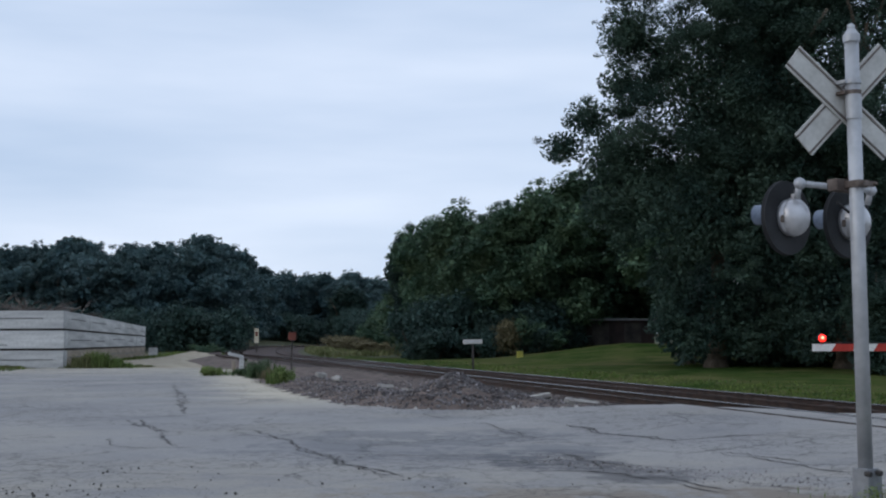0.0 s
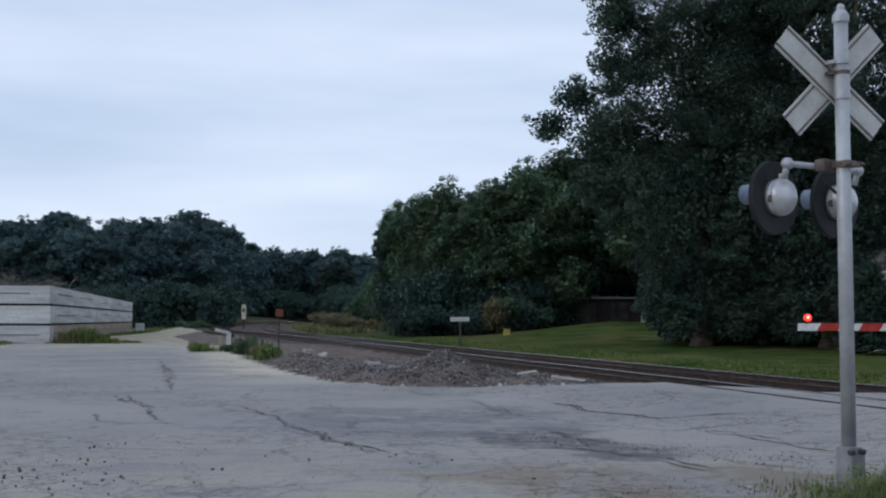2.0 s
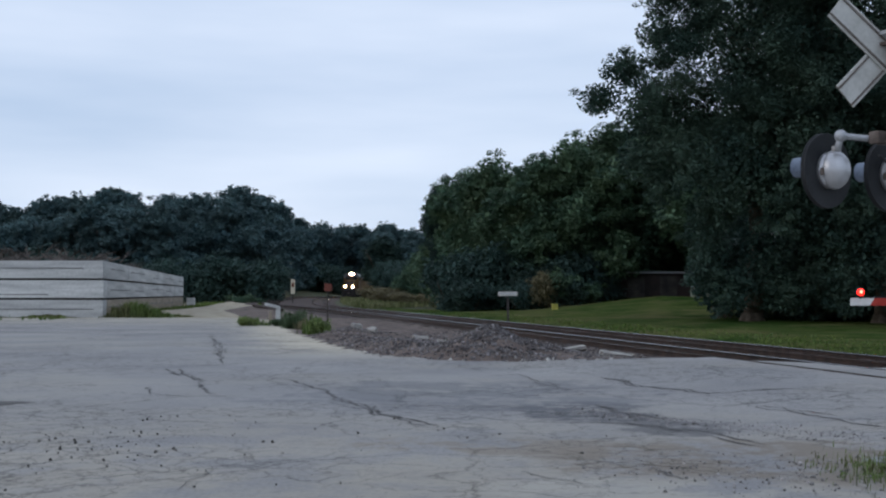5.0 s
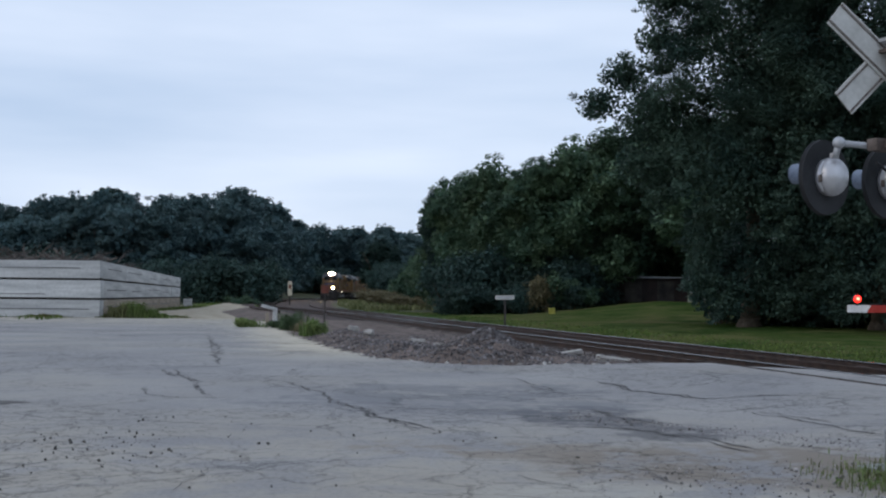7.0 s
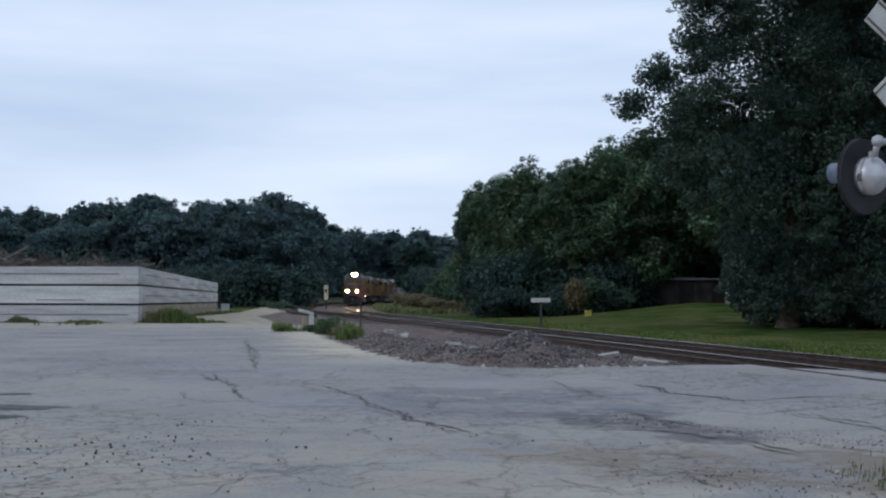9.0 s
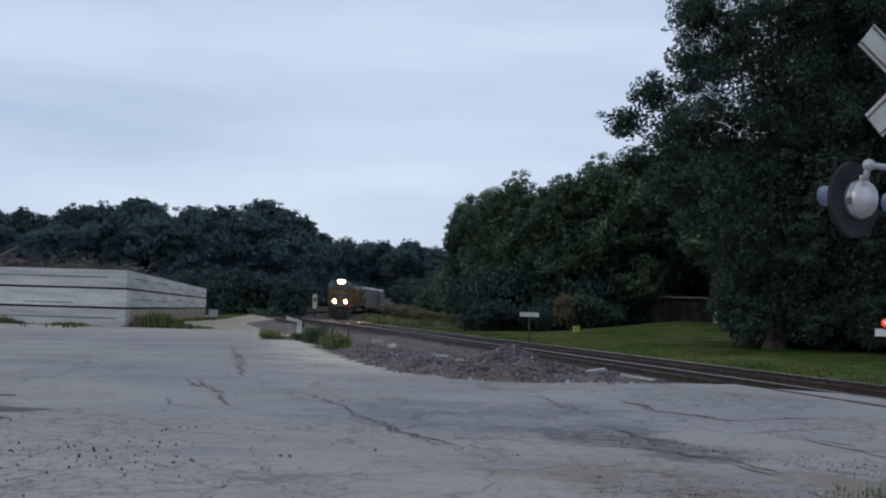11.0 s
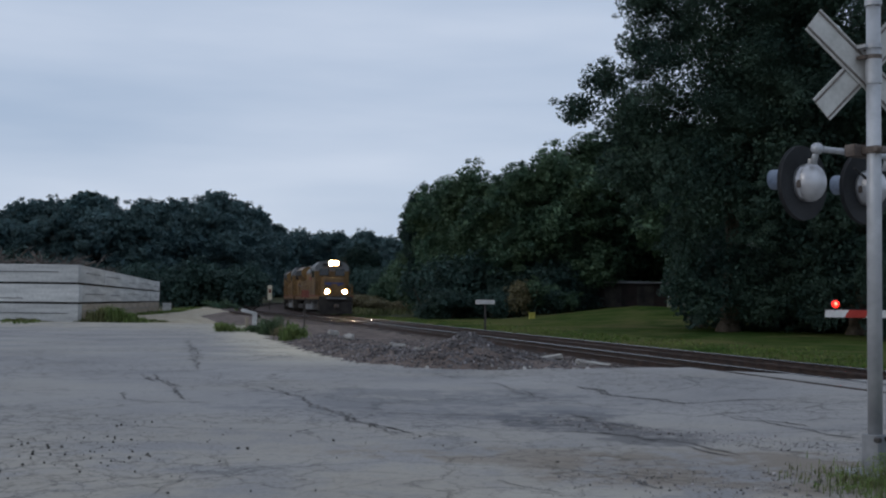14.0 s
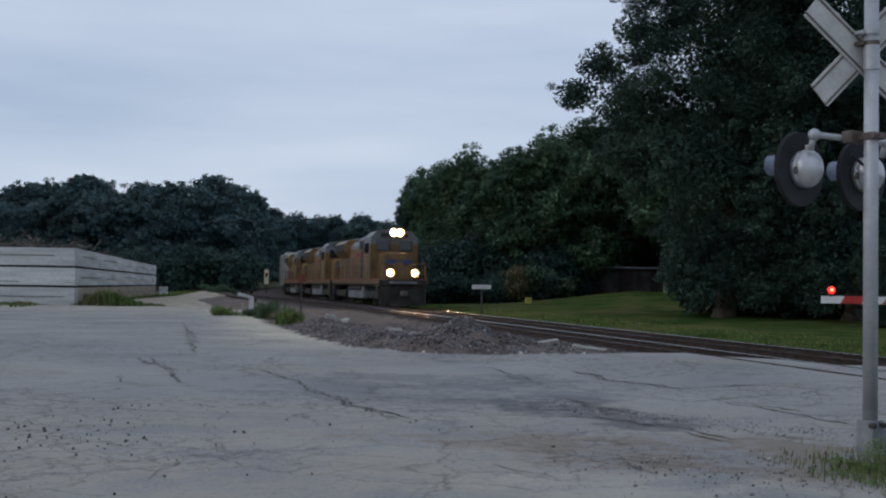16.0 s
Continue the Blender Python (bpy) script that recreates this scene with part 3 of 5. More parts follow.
def place_copy(ob, m):
    """A copy at m, whatever scale the first one stands at."""
    return copy_thing(ob, m @ Matrix.Diagonal((1 / ob.scale.x, 1 / ob.scale.y, 1 / ob.scale.z, 1)))


def limb(bm, p, q, r1, r2, rng, depth):
    mid = (p + q) / 2 + Vector((rng.uniform(-1, 1), rng.uniform(-1, 1), rng.uniform(-.5, .5))) * (q - p).length * 0.08
    rod(p, mid, r1, 8, bm, (r1 + r2) / 2)
    rod(mid, q, (r1 + r2) / 2, 8, bm, r2)
    if depth:
        for _ in range(3):
            d = (q - p).normalized() + Vector((rng.uniform(-1, 1), rng.uniform(-1, 1), rng.uniform(-.2, .8))) * 0.8
            limb(bm, q, q + d.normalized() * (q - p).length * rng.uniform(0.55, 0.8), r2, r2 * 0.5, rng, depth - 1)


TOPS = {}


def make_tree(name, height, blobs, count, size, leaf, seed, label, category="tree", trunk_r=0.3, core=0.5, clump=0.22, fill=1.0):
    root = empty(name)
    rng = random.Random(seed)
    bm = bmesh.new()
    top = Vector((rng.uniform(-.4, .4), rng.uniform(-.4, .4), height * 0.34))
    limb(bm, Vector((0, 0, -0.4)), top, trunk_r, trunk_r * 0.55, rng, 2)
    tube(trunk_r * 1.5, trunk_r * 0.95, 0.8, Matrix.Translation((0, 0, -0.4)), 10, bm)
    part("trunk", bm, BARK, root, smooth=True)
    v, f = leaf_cloud(blobs, count, size, seed, core, clump, fill)
    raw("crown", v, f, leaf, root)
    TOPS[root.name] = float(np.percentile(np.array(v)[:, 2], 98.5))
    tagged(root, label, category)
    return root


def round_crown(height, width, low, seed, n=9):
    """Lobes of a broad, uneven crown."""
    rng = random.Random(seed)
    out = [(0, 0, (height + low) / 2, width * 0.36, width * 0.36, (height - low) * 0.42)]
    for i in range(n):
        a, h = i * 2.4 + rng.uniform(-.4, .4), rng.uniform(0.12, 0.92)
        r = width * 0.34 * math.sin(math.pi * (0.16 + 0.7 * h))
        s = width * rng.uniform(0.15, 0.24)
        out.append((r * math.cos(a), r * math.sin(a), low + (height - low) * h, s, s, s * rng.uniform(0.7, 1.0)))
    return out


def at_view(px, depth):
    """x on the line of sight px/2000 right of straight ahead."""
    return (px - 784) / 2000 * depth


def ground_at(x, y):
    return land(x, y)


def build_woods():
    rng = random.Random(11)
    protos = []
    for k, (h, w, leaf) in enumerate(((13, 10, LEAF_MID), (14, 9, LEAF_DARK), (12, 11, LEAF_MID))):
        t = make_tree("tree", h, round_crown(h, w, 0.6, 20 + k, 13), 46000, 0.125, leaf, 30 + k, "dense green broadleaf tree at the edge of the woods", trunk_r=0.25, core=0.3, clump=0.24)
        t["group"] = "trees beside the railway"
        t.matrix_basis = Matrix.Translation((0, -400 - 30 * k, -60))
        protos.append((t, TOPS[t.name]))
    used = set()
    # place in view, depth, top of the crown above the eye line (in view units), width factor
    rows = [(676, 118, 200, .5, 1), (735, 114, 218, .9, 0), (700, 125, 190, .8, 2), (800, 106, 222, 1.0, 2), (770, 120, 215, .9, 1), (862, 98, 232, 1.0, 0), (905, 104, 242, .95, 1), (925, 98, 252, .95, 2), (960, 104, 272, 1.0, 1), (985, 100, 290, 1.0, 0), (1060, 106, 300, 1.1, 1),
            (1125, 106, 310, 1.1, 2), (1200, 96, 330, 1.2, 0), (1290, 92, 330, 1.2, 1), (1380, 90, 330, 1.2, 2), (1480, 88, 330, 1.2, 0), (1580, 84, 330, 1.2, 1), (1690, 80, 330, 1.2, 2), (1800, 78, 330, 1.2, 0)]
    for px, depth, up, wf, kind in rows:
        up *= 0.95
        t, h = protos[kind]
        x = at_view(px, depth)
        z = ground_at(x, depth) - 0.2
        s = (up / 2000 * depth + EYE[2] - z) / h
        m = pose(x, depth, z, 0, 0, rng.uniform(0, 360)) @ Matrix.Diagonal((s * wf, s * wf, s, 1))
        if kind in used:
            place_copy(t, m)
        else:
            used.add(kind)
            t.matrix_basis = m
    # the far woods, their haze mixed into the leaf colour
    fars = []
    for k, (h, w) in enumerate(((18, 15), (17, 13), (19, 16))):
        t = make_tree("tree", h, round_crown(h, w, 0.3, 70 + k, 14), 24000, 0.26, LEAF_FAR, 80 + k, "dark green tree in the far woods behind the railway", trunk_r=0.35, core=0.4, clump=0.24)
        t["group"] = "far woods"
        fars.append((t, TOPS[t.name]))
    used = set()
    tops = ((-420, 150), (0, 156), (60, 160), (150, 170), (280, 180), (350, 162), (430, 128), (460, 116), (500, 114), (540, 124), (580, 112), (620, 118), (700, 130), (900, 150), (1700, 160))

    def top_at(px):
        for (a, u), (b, v) in zip(tops, tops[1:]):
            if a <= px <= b:
                return u + (v - u) * (px - a) / (b - a)
        return 140
    px, i = -330, 0
    while px < 1700:
        for row in range(2):
            depth = (190 if px < 330 else 190 + (px - 330) * 1.5 if px < 430 else 350) + row * 28 + rng.uniform(-8, 8)
            if row == 0 and px > 640:
                continue
            kind = i % 3
            i += 1
            t, h = fars[kind]
            q = px + rng.uniform(-14, 14) + row * 20
            x = at_view(q, depth)
            z = ground_at(x, depth) - 0.3
            s = (top_at(q) * rng.uniform(0.9 if row else 0.76, 1.04 if row else 0.94) / 2000 * depth + EYE[2] - z) / h
            m = pose(x, depth, z, 0, 0, rng.uniform(0, 360)) @ Matrix.Diagonal((s, s, s, 1))
            if kind in used:
                place_copy(t, m)
            else:
                used.add(kind)
                t.matrix_basis = m
        px += 34 if px < 430 else 26
    # a tree whose branches hang beside the bend
    t = make_tree("tree", 13, [(-2.2, 0, 4.7, 1.4, 1.5, 1.7), (-2.0, 0, 5.6, 1.2, 1.4, 1.6), (-1.4, 0.5, 8.4, 1.9, 2, 2.2), (0.6, 0, 6.2, 2.2, 2, 2.6), (0.8, 0, 10.2, 2.4, 2.2, 2.2), (2.8, 0, 5.0, 1.8, 1.8, 3.0), (3.4, 0, 8.5, 2.2, 2, 2.6)], 24000, 0.19, LEAF_DARK, 97, "dark green tree with low branches beside the bend", trunk_r=0.25, core=0.3)
    t["group"] = "trees beside the railway"
    t.matrix_basis = pose(-25.3, 225, ground_at(-25.3, 225))
    # a lone high crown standing over the left woods
    t = make_tree("tree", 20, [(0, 0, 17.8, 3.4, 3, 1.5), (-2.4, 0, 17.2, 1.9, 1.8, 1.4), (2.6, 0, 17.0, 2.0, 2, 1.1), (-1.6, 0, 15.6, 1.6, 1.5, 1.6), (0.6, 0, 15.6, 1.0, 1, 1.0)], 5200, 0.3, LEAF_DARK, 99, "tall tree with an open crown above the woods", trunk_r=0.35, core=0.1)
    t.matrix_basis = pose(at_view(76, 214), 214, ground_at(at_view(76, 214), 214) + 1.4)


def build_big_trees():
    # the great cottonwood behind the crossing
    blobs = [(0.4, 0, 14, 5.7, 6, 7), (-5.0, -0.5, 10.9, 2.7, 2.6, 2.3), (-7.7, -0.5, 11.2, 1.5, 1.6, 1.2), (-6.3, 0, 12.9, 1.9, 1.8, 1.4), (-4.6, 0, 14.6, 1.7, 1.8, 1.3), (-4.2, 0, 17.2, 2.2, 2.3, 2.0), (-4.2, 0, 20.2, 2.4, 2.2, 2.2), (-5.4, 0, 8.3, 2.0, 2, 1.8), (-1.2, -2.0, 1.5, 1.7, 1.2, 1.6), (1.4, -2.2, 1.4, 1.9, 1.2, 1.5), (4, -2.0, 1.5, 2.0, 1.2, 1.6), (-2.6, -1.4, 2.4, 1.3, 1.2, 2.2), (-1, 0, 22, 4, 4, 3.5),
             (3.5, -1, 19, 4, 4, 4), (4.5, -1, 12, 4, 4, 4.5), (-1.5, -2, 7.5, 3.6, 3.4, 3.2), (2.5, -2.5, 6.0, 3.8, 3.2, 3.6), (-2.2, -1.0, 4.6, 1.8, 1.8, 3.0), (0.5, -1.4, 3.2, 2.2, 2.0, 3.0), (3.6, -1.4, 3.0, 2.6, 2.0, 3.0), (-3.6, -1, 8.4, 1.9, 2, 2.2), (-4.6, 0, 7.0, 1.4, 1.5, 2)]
    t = make_tree("cottonwood_tree", 24, blobs, 260000, 0.068, LEAF_BIG, 5, "huge dark green cottonwood with drooping lower branches on the lawn", trunk_r=0.55, core=0.3, clump=0.15, fill=0.85)
    t.matrix_basis = pose(at_view(1215, 58), 58, land(at_view(1215, 58), 58))
    blobs = [(0, 0, 13, 6, 6, 7), (-3, -1, 8, 3.5, 3, 3.5), (2, -2, 7, 4, 3.5, 4), (-1.5, -1.2, 4, 3, 2.4, 3.6), (2.5, -1.2, 3.4, 3, 2.4, 3.2), (-3, 0, 18, 3.5, 3.5, 4), (3, 0, 19, 4, 4, 4.5), (0, 0, 22, 4, 4, 3), (4.5, -1, 12, 3.5, 3.5, 4), (-2, -1.8, 1.5, 2.0, 1.3, 1.6), (1.5, -1.9, 1.5, 2.2, 1.3, 1.6), (4.5, -1.6, 1.8, 2, 1.3, 1.8)]
    t = make_tree("cottonwood_tree", 24, blobs, 170000, 0.074, LEAF_BIG, 6, "tall dense cottonwood behind the crossing gate", trunk_r=0.5, core=0.3, clump=0.15, fill=0.85)
    t.matrix_basis = pose(at_view(1440, 55), 55, land(at_view(1440, 55), 55))
    copy_thing(t, pose(at_view(1730, 66), 66, land(at_view(1730, 66), 66), 0, 0, 130))


def build_understory():
    """Tall dark bushes in front of the house."""
    rng = random.Random(14)
    blobs = [(rng.uniform(-1.2, 1.2), rng.uniform(-.5, .5), 0.7 + 3.2 * i / 9, rng.uniform(.8, 1.2) * (1.15 - 0.05 * i), rng.uniform(.7, 1), rng.uniform(.6, .9)) for i in range(10)]
    first = make_tree("tall_bush", 4.6, blobs, 26000, 0.05, LEAF_BIG, 15, "tall dark green bush before the house", "bush", 0.07, 0.3, 0.2)
    first["group"] = "bushes before the house"
    for i, (px, d) in enumerate(((1490, 46.5), (1540, 46.0), (1588, 46.3), (1640, 45.8), (1695, 46.2), (1750, 45.9))):
        x = at_view(px, d)
        m = pose(x, d, land(x, d) - 0.05, 0, 0, rng.uniform(0, 360))
        if i:
            copy_thing(first, m)
        else:
            first.matrix_basis = m


def build_shrubs():
    rng = random.Random(4)
    kinds = []
    for k, (leaf, lab) in enumerate(((LEAF_DARK, "dark green shrub at the foot of the woods"), (LEAF_MID, "green shrub at the lawn's edge"), (LEAF_BROWN, "dry brownish brush beside the rails"))):
        blobs = [(rng.uniform(-1, 1), rng.uniform(-.6, .6), rng.uniform(.5, 1.2), rng.uniform(.6, 1.1), rng.uniform(.6, 1), rng.uniform(.5, .9)) for _ in range(6)]
        v, f = leaf_cloud(blobs, 4200, 0.07, 200 + k, 0.3, 0.3)
        ob = empty("shrub")
        raw("foliage", v, f, leaf, ob)
        bm = bmesh.new()
        for q in range(7):
            rod((rng.uniform(-.3, .3), rng.uniform(-.3, .3), -0.15), (rng.uniform(-1, 1), rng.uniform(-.6, .6), rng.uniform(.7, 1.3)), 0.035, 6, bm, 0.012)
        part("stem", bm, BARK, ob)
        tagged(ob, lab, "shrub", "shrubs along the railway")
        kinds.append(ob)
    used = set()

    def put(kind, px, depth, s, sz=1.0, sx=1.0):
        x = at_view(px, depth)
        m = pose(x, depth, land(x, depth) - 0.1, 0, 0, rng.uniform(0, 360) if sx == 1 else 0) @ Matrix.Diagonal((s * sx, s, s * sz, 1))
        if kind in used:
            place_copy(kinds[kind], m)
        else:
            used.add(kind)
            kinds[kind].matrix_basis = m
    for px in range(700, 1010, 26):
        put(rng.choice((0, 0, 1)), px + rng.uniform(-8, 8), 90 + max(0, px - 900) * 0.09 + rng.uniform(-1, 3), rng.uniform(1.0, 1.6))
    for px in range(690, 1010, 34):
        put(0, px, 97 + max(0, px - 900) * 0.07 + rng.uniform(-2, 2), rng.uniform(2.0, 2.6), 1.3)
    put(2, 868, 89, 1.1, 1.5)
    for px, d, s in ((552, 152, 1.6), (572, 146, 1.7), (592, 140, 1.3), (562, 158, 1.8), (540, 162, 1.1), (610, 138, 1.3), (632, 136, 1.2), (655, 132, 1.1), (585, 152, 1.7)):
        put(2, px, d, s, 0.72)
    for px, d, s, z in ((622, 165, 2.3, 1.35), (640, 163, 2.2, 1.2), (604, 172, 1.9, 1.1), (598, 186, 2.3, 1.3), (655, 158, 2.4, 1.4), (680, 150, 2.6, 1.5), (645, 180, 2.9, 1.5), (700, 140, 2.6, 1.6), (618, 200, 2.6, 1.4), (634, 215, 3.0, 1.5), (660, 220, 3.4, 1.6)):
        put(1 if d < 185 else 0, px, d, s, z)
    for px in range(-330, 390, 40):
        put(0, px, 172 + rng.uniform(-5, 5), rng.uniform(2.6, 4.0), 1.2)
    for px in (1170, 1250, 1330, 1410, 1490, 1570, 1650):
        put(0, px + rng.uniform(-15, 15), 61 + rng.uniform(-1, 3), rng.uniform(2.0, 2.8), 1.35)
    for px, d, s, z in ((572, 200, 2.0, 1.95), (592, 206, 2.2, 1.9)):
        put(0, px, d, s, z)
    for px in range(400, 700, 20):
        put(0, px + rng.uniform(-5, 5), 322 + rng.uniform(-8, 8), rng.uniform(3.2, 4.2), 1.2)
    for px, d, s in ((302, 152, 0.9), (322, 148, 1.0), (340, 150, 0.8)):
        put(1, px, d, s, 0.7)


# ---------- cracks, stones, rubble ----------
CRACKS = (
    ((1.61, 18.06), (1.86, 17.16), (2.17, 16.08), (2.51, 15.69), (2.73, 15.20), (3.30, 15.26), (3.96, 15.29)),
    ((2.85, 14.05), (3.01, 13.92), (3.25, 14.04)),
    ((2.99, 13.68), (3.20, 13.33), (3.31, 12.90), (3.49, 12.33)),
    ((0.91, 15.45), (1.18, 15.40)),
    ((0.97, 13.87), (1.17, 13.96), (1.26, 13.31), (1.52, 12.79), (1.89, 12.25)),
    ((0.74, 12.03), (0.96, 11.94), (1.31, 11.83), (1.51, 11.84), (1.66, 11.56), (1.95, 11.47), (2.09, 11.19), (2.18, 10.77), (2.39, 10.44)),
    ((1.03, 9.18), (1.14, 8.85), (1.26, 8.45)),
    ((-9.92, 37.43), (-7.14, 28.43), (-5.77, 22.69)),
    ((-5.22, 16.14), (-4.61, 14.96), (-4.24, 14.71), (-3.46, 14.89)),
    ((-6.14, 15.35), (-5.65, 15.47)),
    ((-4.96, 9.85), (-4.14, 9.96), (-3.53, 10.36)),
    ((-3.90, 7.93), (-3.49, 8.19), (-3.07, 8.36)),
    ((-2.22, 7.67), (-2.24, 8.14), (-2.28, 8.88)),
    ((-6.06, 20.06), (-4.76, 17.27)),
    ((-2.10, 14.65), (-1.57, 13.19), (-1.26, 12.51), (-0.86, 11.92), (-0.66, 11.47)),
    ((0.87, 15.44), (1.16, 15.41)),
    ((-1.56, 13.58), (-0.82, 13.63), (-0.15, 13.64), (0.45, 13.58)),
    ((-0.34, 18.69), (0.23, 18.98), (0.46, 17.60), (0.83, 16.76)),
    ((0.07, 8.65), (0.30, 8.37), (0.56, 8.13), (0.74, 8.02)),
    ((0.01, 9.26), (0.14, 9.28)),
    ((1.50, 18.27), (1.71, 17.40), (2.00, 16.46), (2.37, 15.84), (2.59, 15.23)),
    ((-1.14, 8.44), (-0.83, 8.35)),
    ((1.01, 9.17), (1.19, 8.78), (1.26, 8.30)),
    ((-0.23, 18.75), (0.01, 18.88), (0.26, 18.75)),
    ((0.31, 17.42), (0.56, 16.88), (0.79, 16.46)),
    ((0.74, 15.34), (0.92, 15.25), (1.15, 15.25)),
    ((-0.57, 13.50), (-0.09, 13.43), (0.44, 13.43)),
    ((0.72, 11.95), (1.06, 12.00), (1.28, 11.84)),
    ((1.94, 11.20), (2.06, 10.80), (2.26, 10.23)),
    ((2.72, 15.05), (3.17, 15.22), (3.88, 15.27)),
    ((2.86, 13.93), (3.18, 13.93)),
    ((2.88, 13.66), (3.05, 13.11), (3.28, 12.42), (3.53, 11.82), (3.72, 11.34)),
    ((-3.40, 17.76), (-2.47, 15.52), (-1.82, 13.57), (-1.11, 12.05), (-0.77, 11.54)),
    ((-8.33, 32.14), (-6.65, 25.96), (-5.49, 21.77)),
    ((0.98, 13.85), (1.19, 13.92), (1.32, 13.11), (1.39, 12.27)),
    ((1.30, 11.74), (1.59, 11.54), (1.90, 11.30)),
    ((-5.88, 20.15), (-4.71, 17.31), (-3.94, 15.08)),
    ((-1.02, 21.77), (-0.65, 20.45), (-0.32, 20.15)),
)


def stone_mesh(rng, r):
    bm = bmesh.new()
    bmesh.ops.create_icosphere(bm, subdivisions=1, radius=r)
    k = [rng.uniform(0.6, 1.2) for _ in range(3)]
    for v in bm.verts:
        v.co = Vector((v.co.x * k[0], v.co.y * k[1], v.co.z * k[2] * 0.8)) * rng.uniform(0.6, 1.25)
    return bm


def scatter(name, spots, mat, seed, parent=None, label="", category=""):
    """Many stones (x, y, z, r) in one mesh."""
    rng = random.Random(seed)
    base = []
    for _ in range(8):
        bm = stone_mesh(rng, 1.0)
        base.append(([v.co.copy() for v in bm.verts], [tuple(v.index for v in f.verts) for f in bm.faces]))
        bm.free()
    verts, faces = [], []
    for x, y, z, r in spots:
        vs, fs = rng.choice(base)
        m = Euler((rng.uniform(0, 6), rng.uniform(0, 6), rng.uniform(0, 6))).to_matrix() * r
        o = len(verts)
        verts += [tuple(m @ v + Vector((x, y, z))) for v in vs]
        faces += [tuple(o + i for i in f) for f in fs]
    ob = raw(name, verts, faces, mat, parent, label)
    return tagged(ob, label, category, kind="stuff")


def heap(x, y):
    """Height of the heaps of broken stone beside the track."""
    z = 0.68 * math.exp(-(((x + 0.35) / 0.85) ** 2 + ((y - 24.6) / 1.2) ** 2) ** 0.75)
    z += 0.12 * math.exp(-((x - 1.0) / 0.8) ** 2 - ((y - 24.6) / 1.0) ** 2)
    z += 0.25 * math.exp(-((x + 2.4) / 1.3) ** 2 - ((y - 26.5) / 1.6) ** 2)
    z += 0.16 * math.exp(-((x + 3.8) / 1.2) ** 2 - ((y - 30.0) / 2.5) ** 2)
    z += 0.25 * math.exp(-((x + 5.0) / 0.7) ** 2 - ((y - 36.5) / 1.8) ** 2)
    return z


def build_rubble():
    rng = random.Random(8)

    def top(x, y):
        out = step(-0.1, 0.7, x - lot_edge(y))
        return -0.05 + 0.05 * out + heap(x, y) * (0.15 + 0.85 * out) + out * 0.05 * noise.noise((x * 3, y * 3, 2)) + out * 0.04 * noise.noise((x * 8, y * 8, 5))

    def keep(x, y, wide=True):
        o = track_offset(x, y)
        return o < -4.0 and x > (lot_edge(y) if y > 22.02 else lot_edge(22.1)) - (1.0 if wide else 0.25)
    tagged(sheet("gravel_verge", spaced((-13, 4.6, 0.22)), spaced((21.4, 62, 0.3)), top, BALLAST, keep, False), "brownish gravel verge between asphalt and track", "gravel", kind="structure")
    spots, pale = [], []
    while len(spots) < 12000:
        x, y = rng.uniform(-6.5, 4.2), 22.1 + 18 * rng.random() ** 2
        if keep(x, y, False) and rng.random() < 0.1 + 2.6 * heap(x, y) ** 1.3:
            spots.append((x, y, top(x, y) + 0.01, 0.012 + 0.036 * rng.random() ** 3))
    while len(pale) < 330:
        x = rng.uniform(-4, 4)
        y = 22.08 + abs(rng.gauss(0, 0.25)) + max(0, -x - 0.5) * 0.75
        if x > lot_edge(y) - 0.3:
            pale.append((x, y, top(x, y) + 0.01, 0.02 + 0.05 * rng.random() ** 2))
    scatter("rubble_stones", spots, STONE, 3, None, "heap of dark grey broken stone beside the asphalt", "rubble")
    scatter("pale_chips", pale, PALE_STONE, 4, None, "pale stone chips along the asphalt edge", "rubble")
    stone_root = empty("rubble_heap")
    tagged(stone_root, "larger broken grey stones lying on the rubble heap", "rubble")
    shapes = []
    for k in range(7):
        bm = stone_mesh(rng, 1.0)
        me = bpy.data.meshes.new("stone")
        bm.to_mesh(me)
        bm.free()
        me.materials.append(STONE)
        shapes.append(me)
    made = 0
    while made < 200:
        x, y = rng.uniform(-6, 2.6), 22.3 + 14 * rng.random() ** 2
        if keep(x, y, False) and rng.random() < 0.05 + 1.6 * heap(x, y):
            s = new("stone", rng.choice(shapes))
            s.parent = stone_root
            r = 0.028 + 0.034 * rng.random() ** 2
            s.matrix_basis = pose(x, y, top(x, y) + r * 0.3, rng.uniform(0, 360), rng.uniform(0, 360), rng.uniform(0, 360)) @ Matrix.Diagonal((r, r, r * 0.8, 1))
            made += 1
    # concrete lumps
    for x, y, sx, sy, sz, a in ((-2.5, 33.5, 0.45, 0.22, 0.1, 20), (-1.7, 31, 0.35, 0.2, 0.1, 70), (1.4, 26.3, 0.9, 0.2, 0.1, 10), (-4.9, 37.2, 0.28, 0.22, 0.2, 30), (-4.3, 36.6, 0.3, 0.22, 0.16, -20), (2.4, 24.6, 0.7, 0.2, 0.1, 5)):
        bm = box(sx, sy, sz, None, 0.03)
        for v in bm.verts:
            v.co += Vector((rng.uniform(-1, 1), rng.uniform(-1, 1), rng.uniform(-1, 1))) * 0.035
        ob = link("concrete_lump", bm, PALE_STONE)
        ob.matrix_basis = pose(x, y, top(x, y) + sz * 0.35, rng.uniform(-8, 8), rng.uniform(-8, 8), a)
        tagged(ob, "broken pale concrete lump lying on the gravel", "concrete lump", "concrete lumps")
    # loose stones on the lot
    spots = []
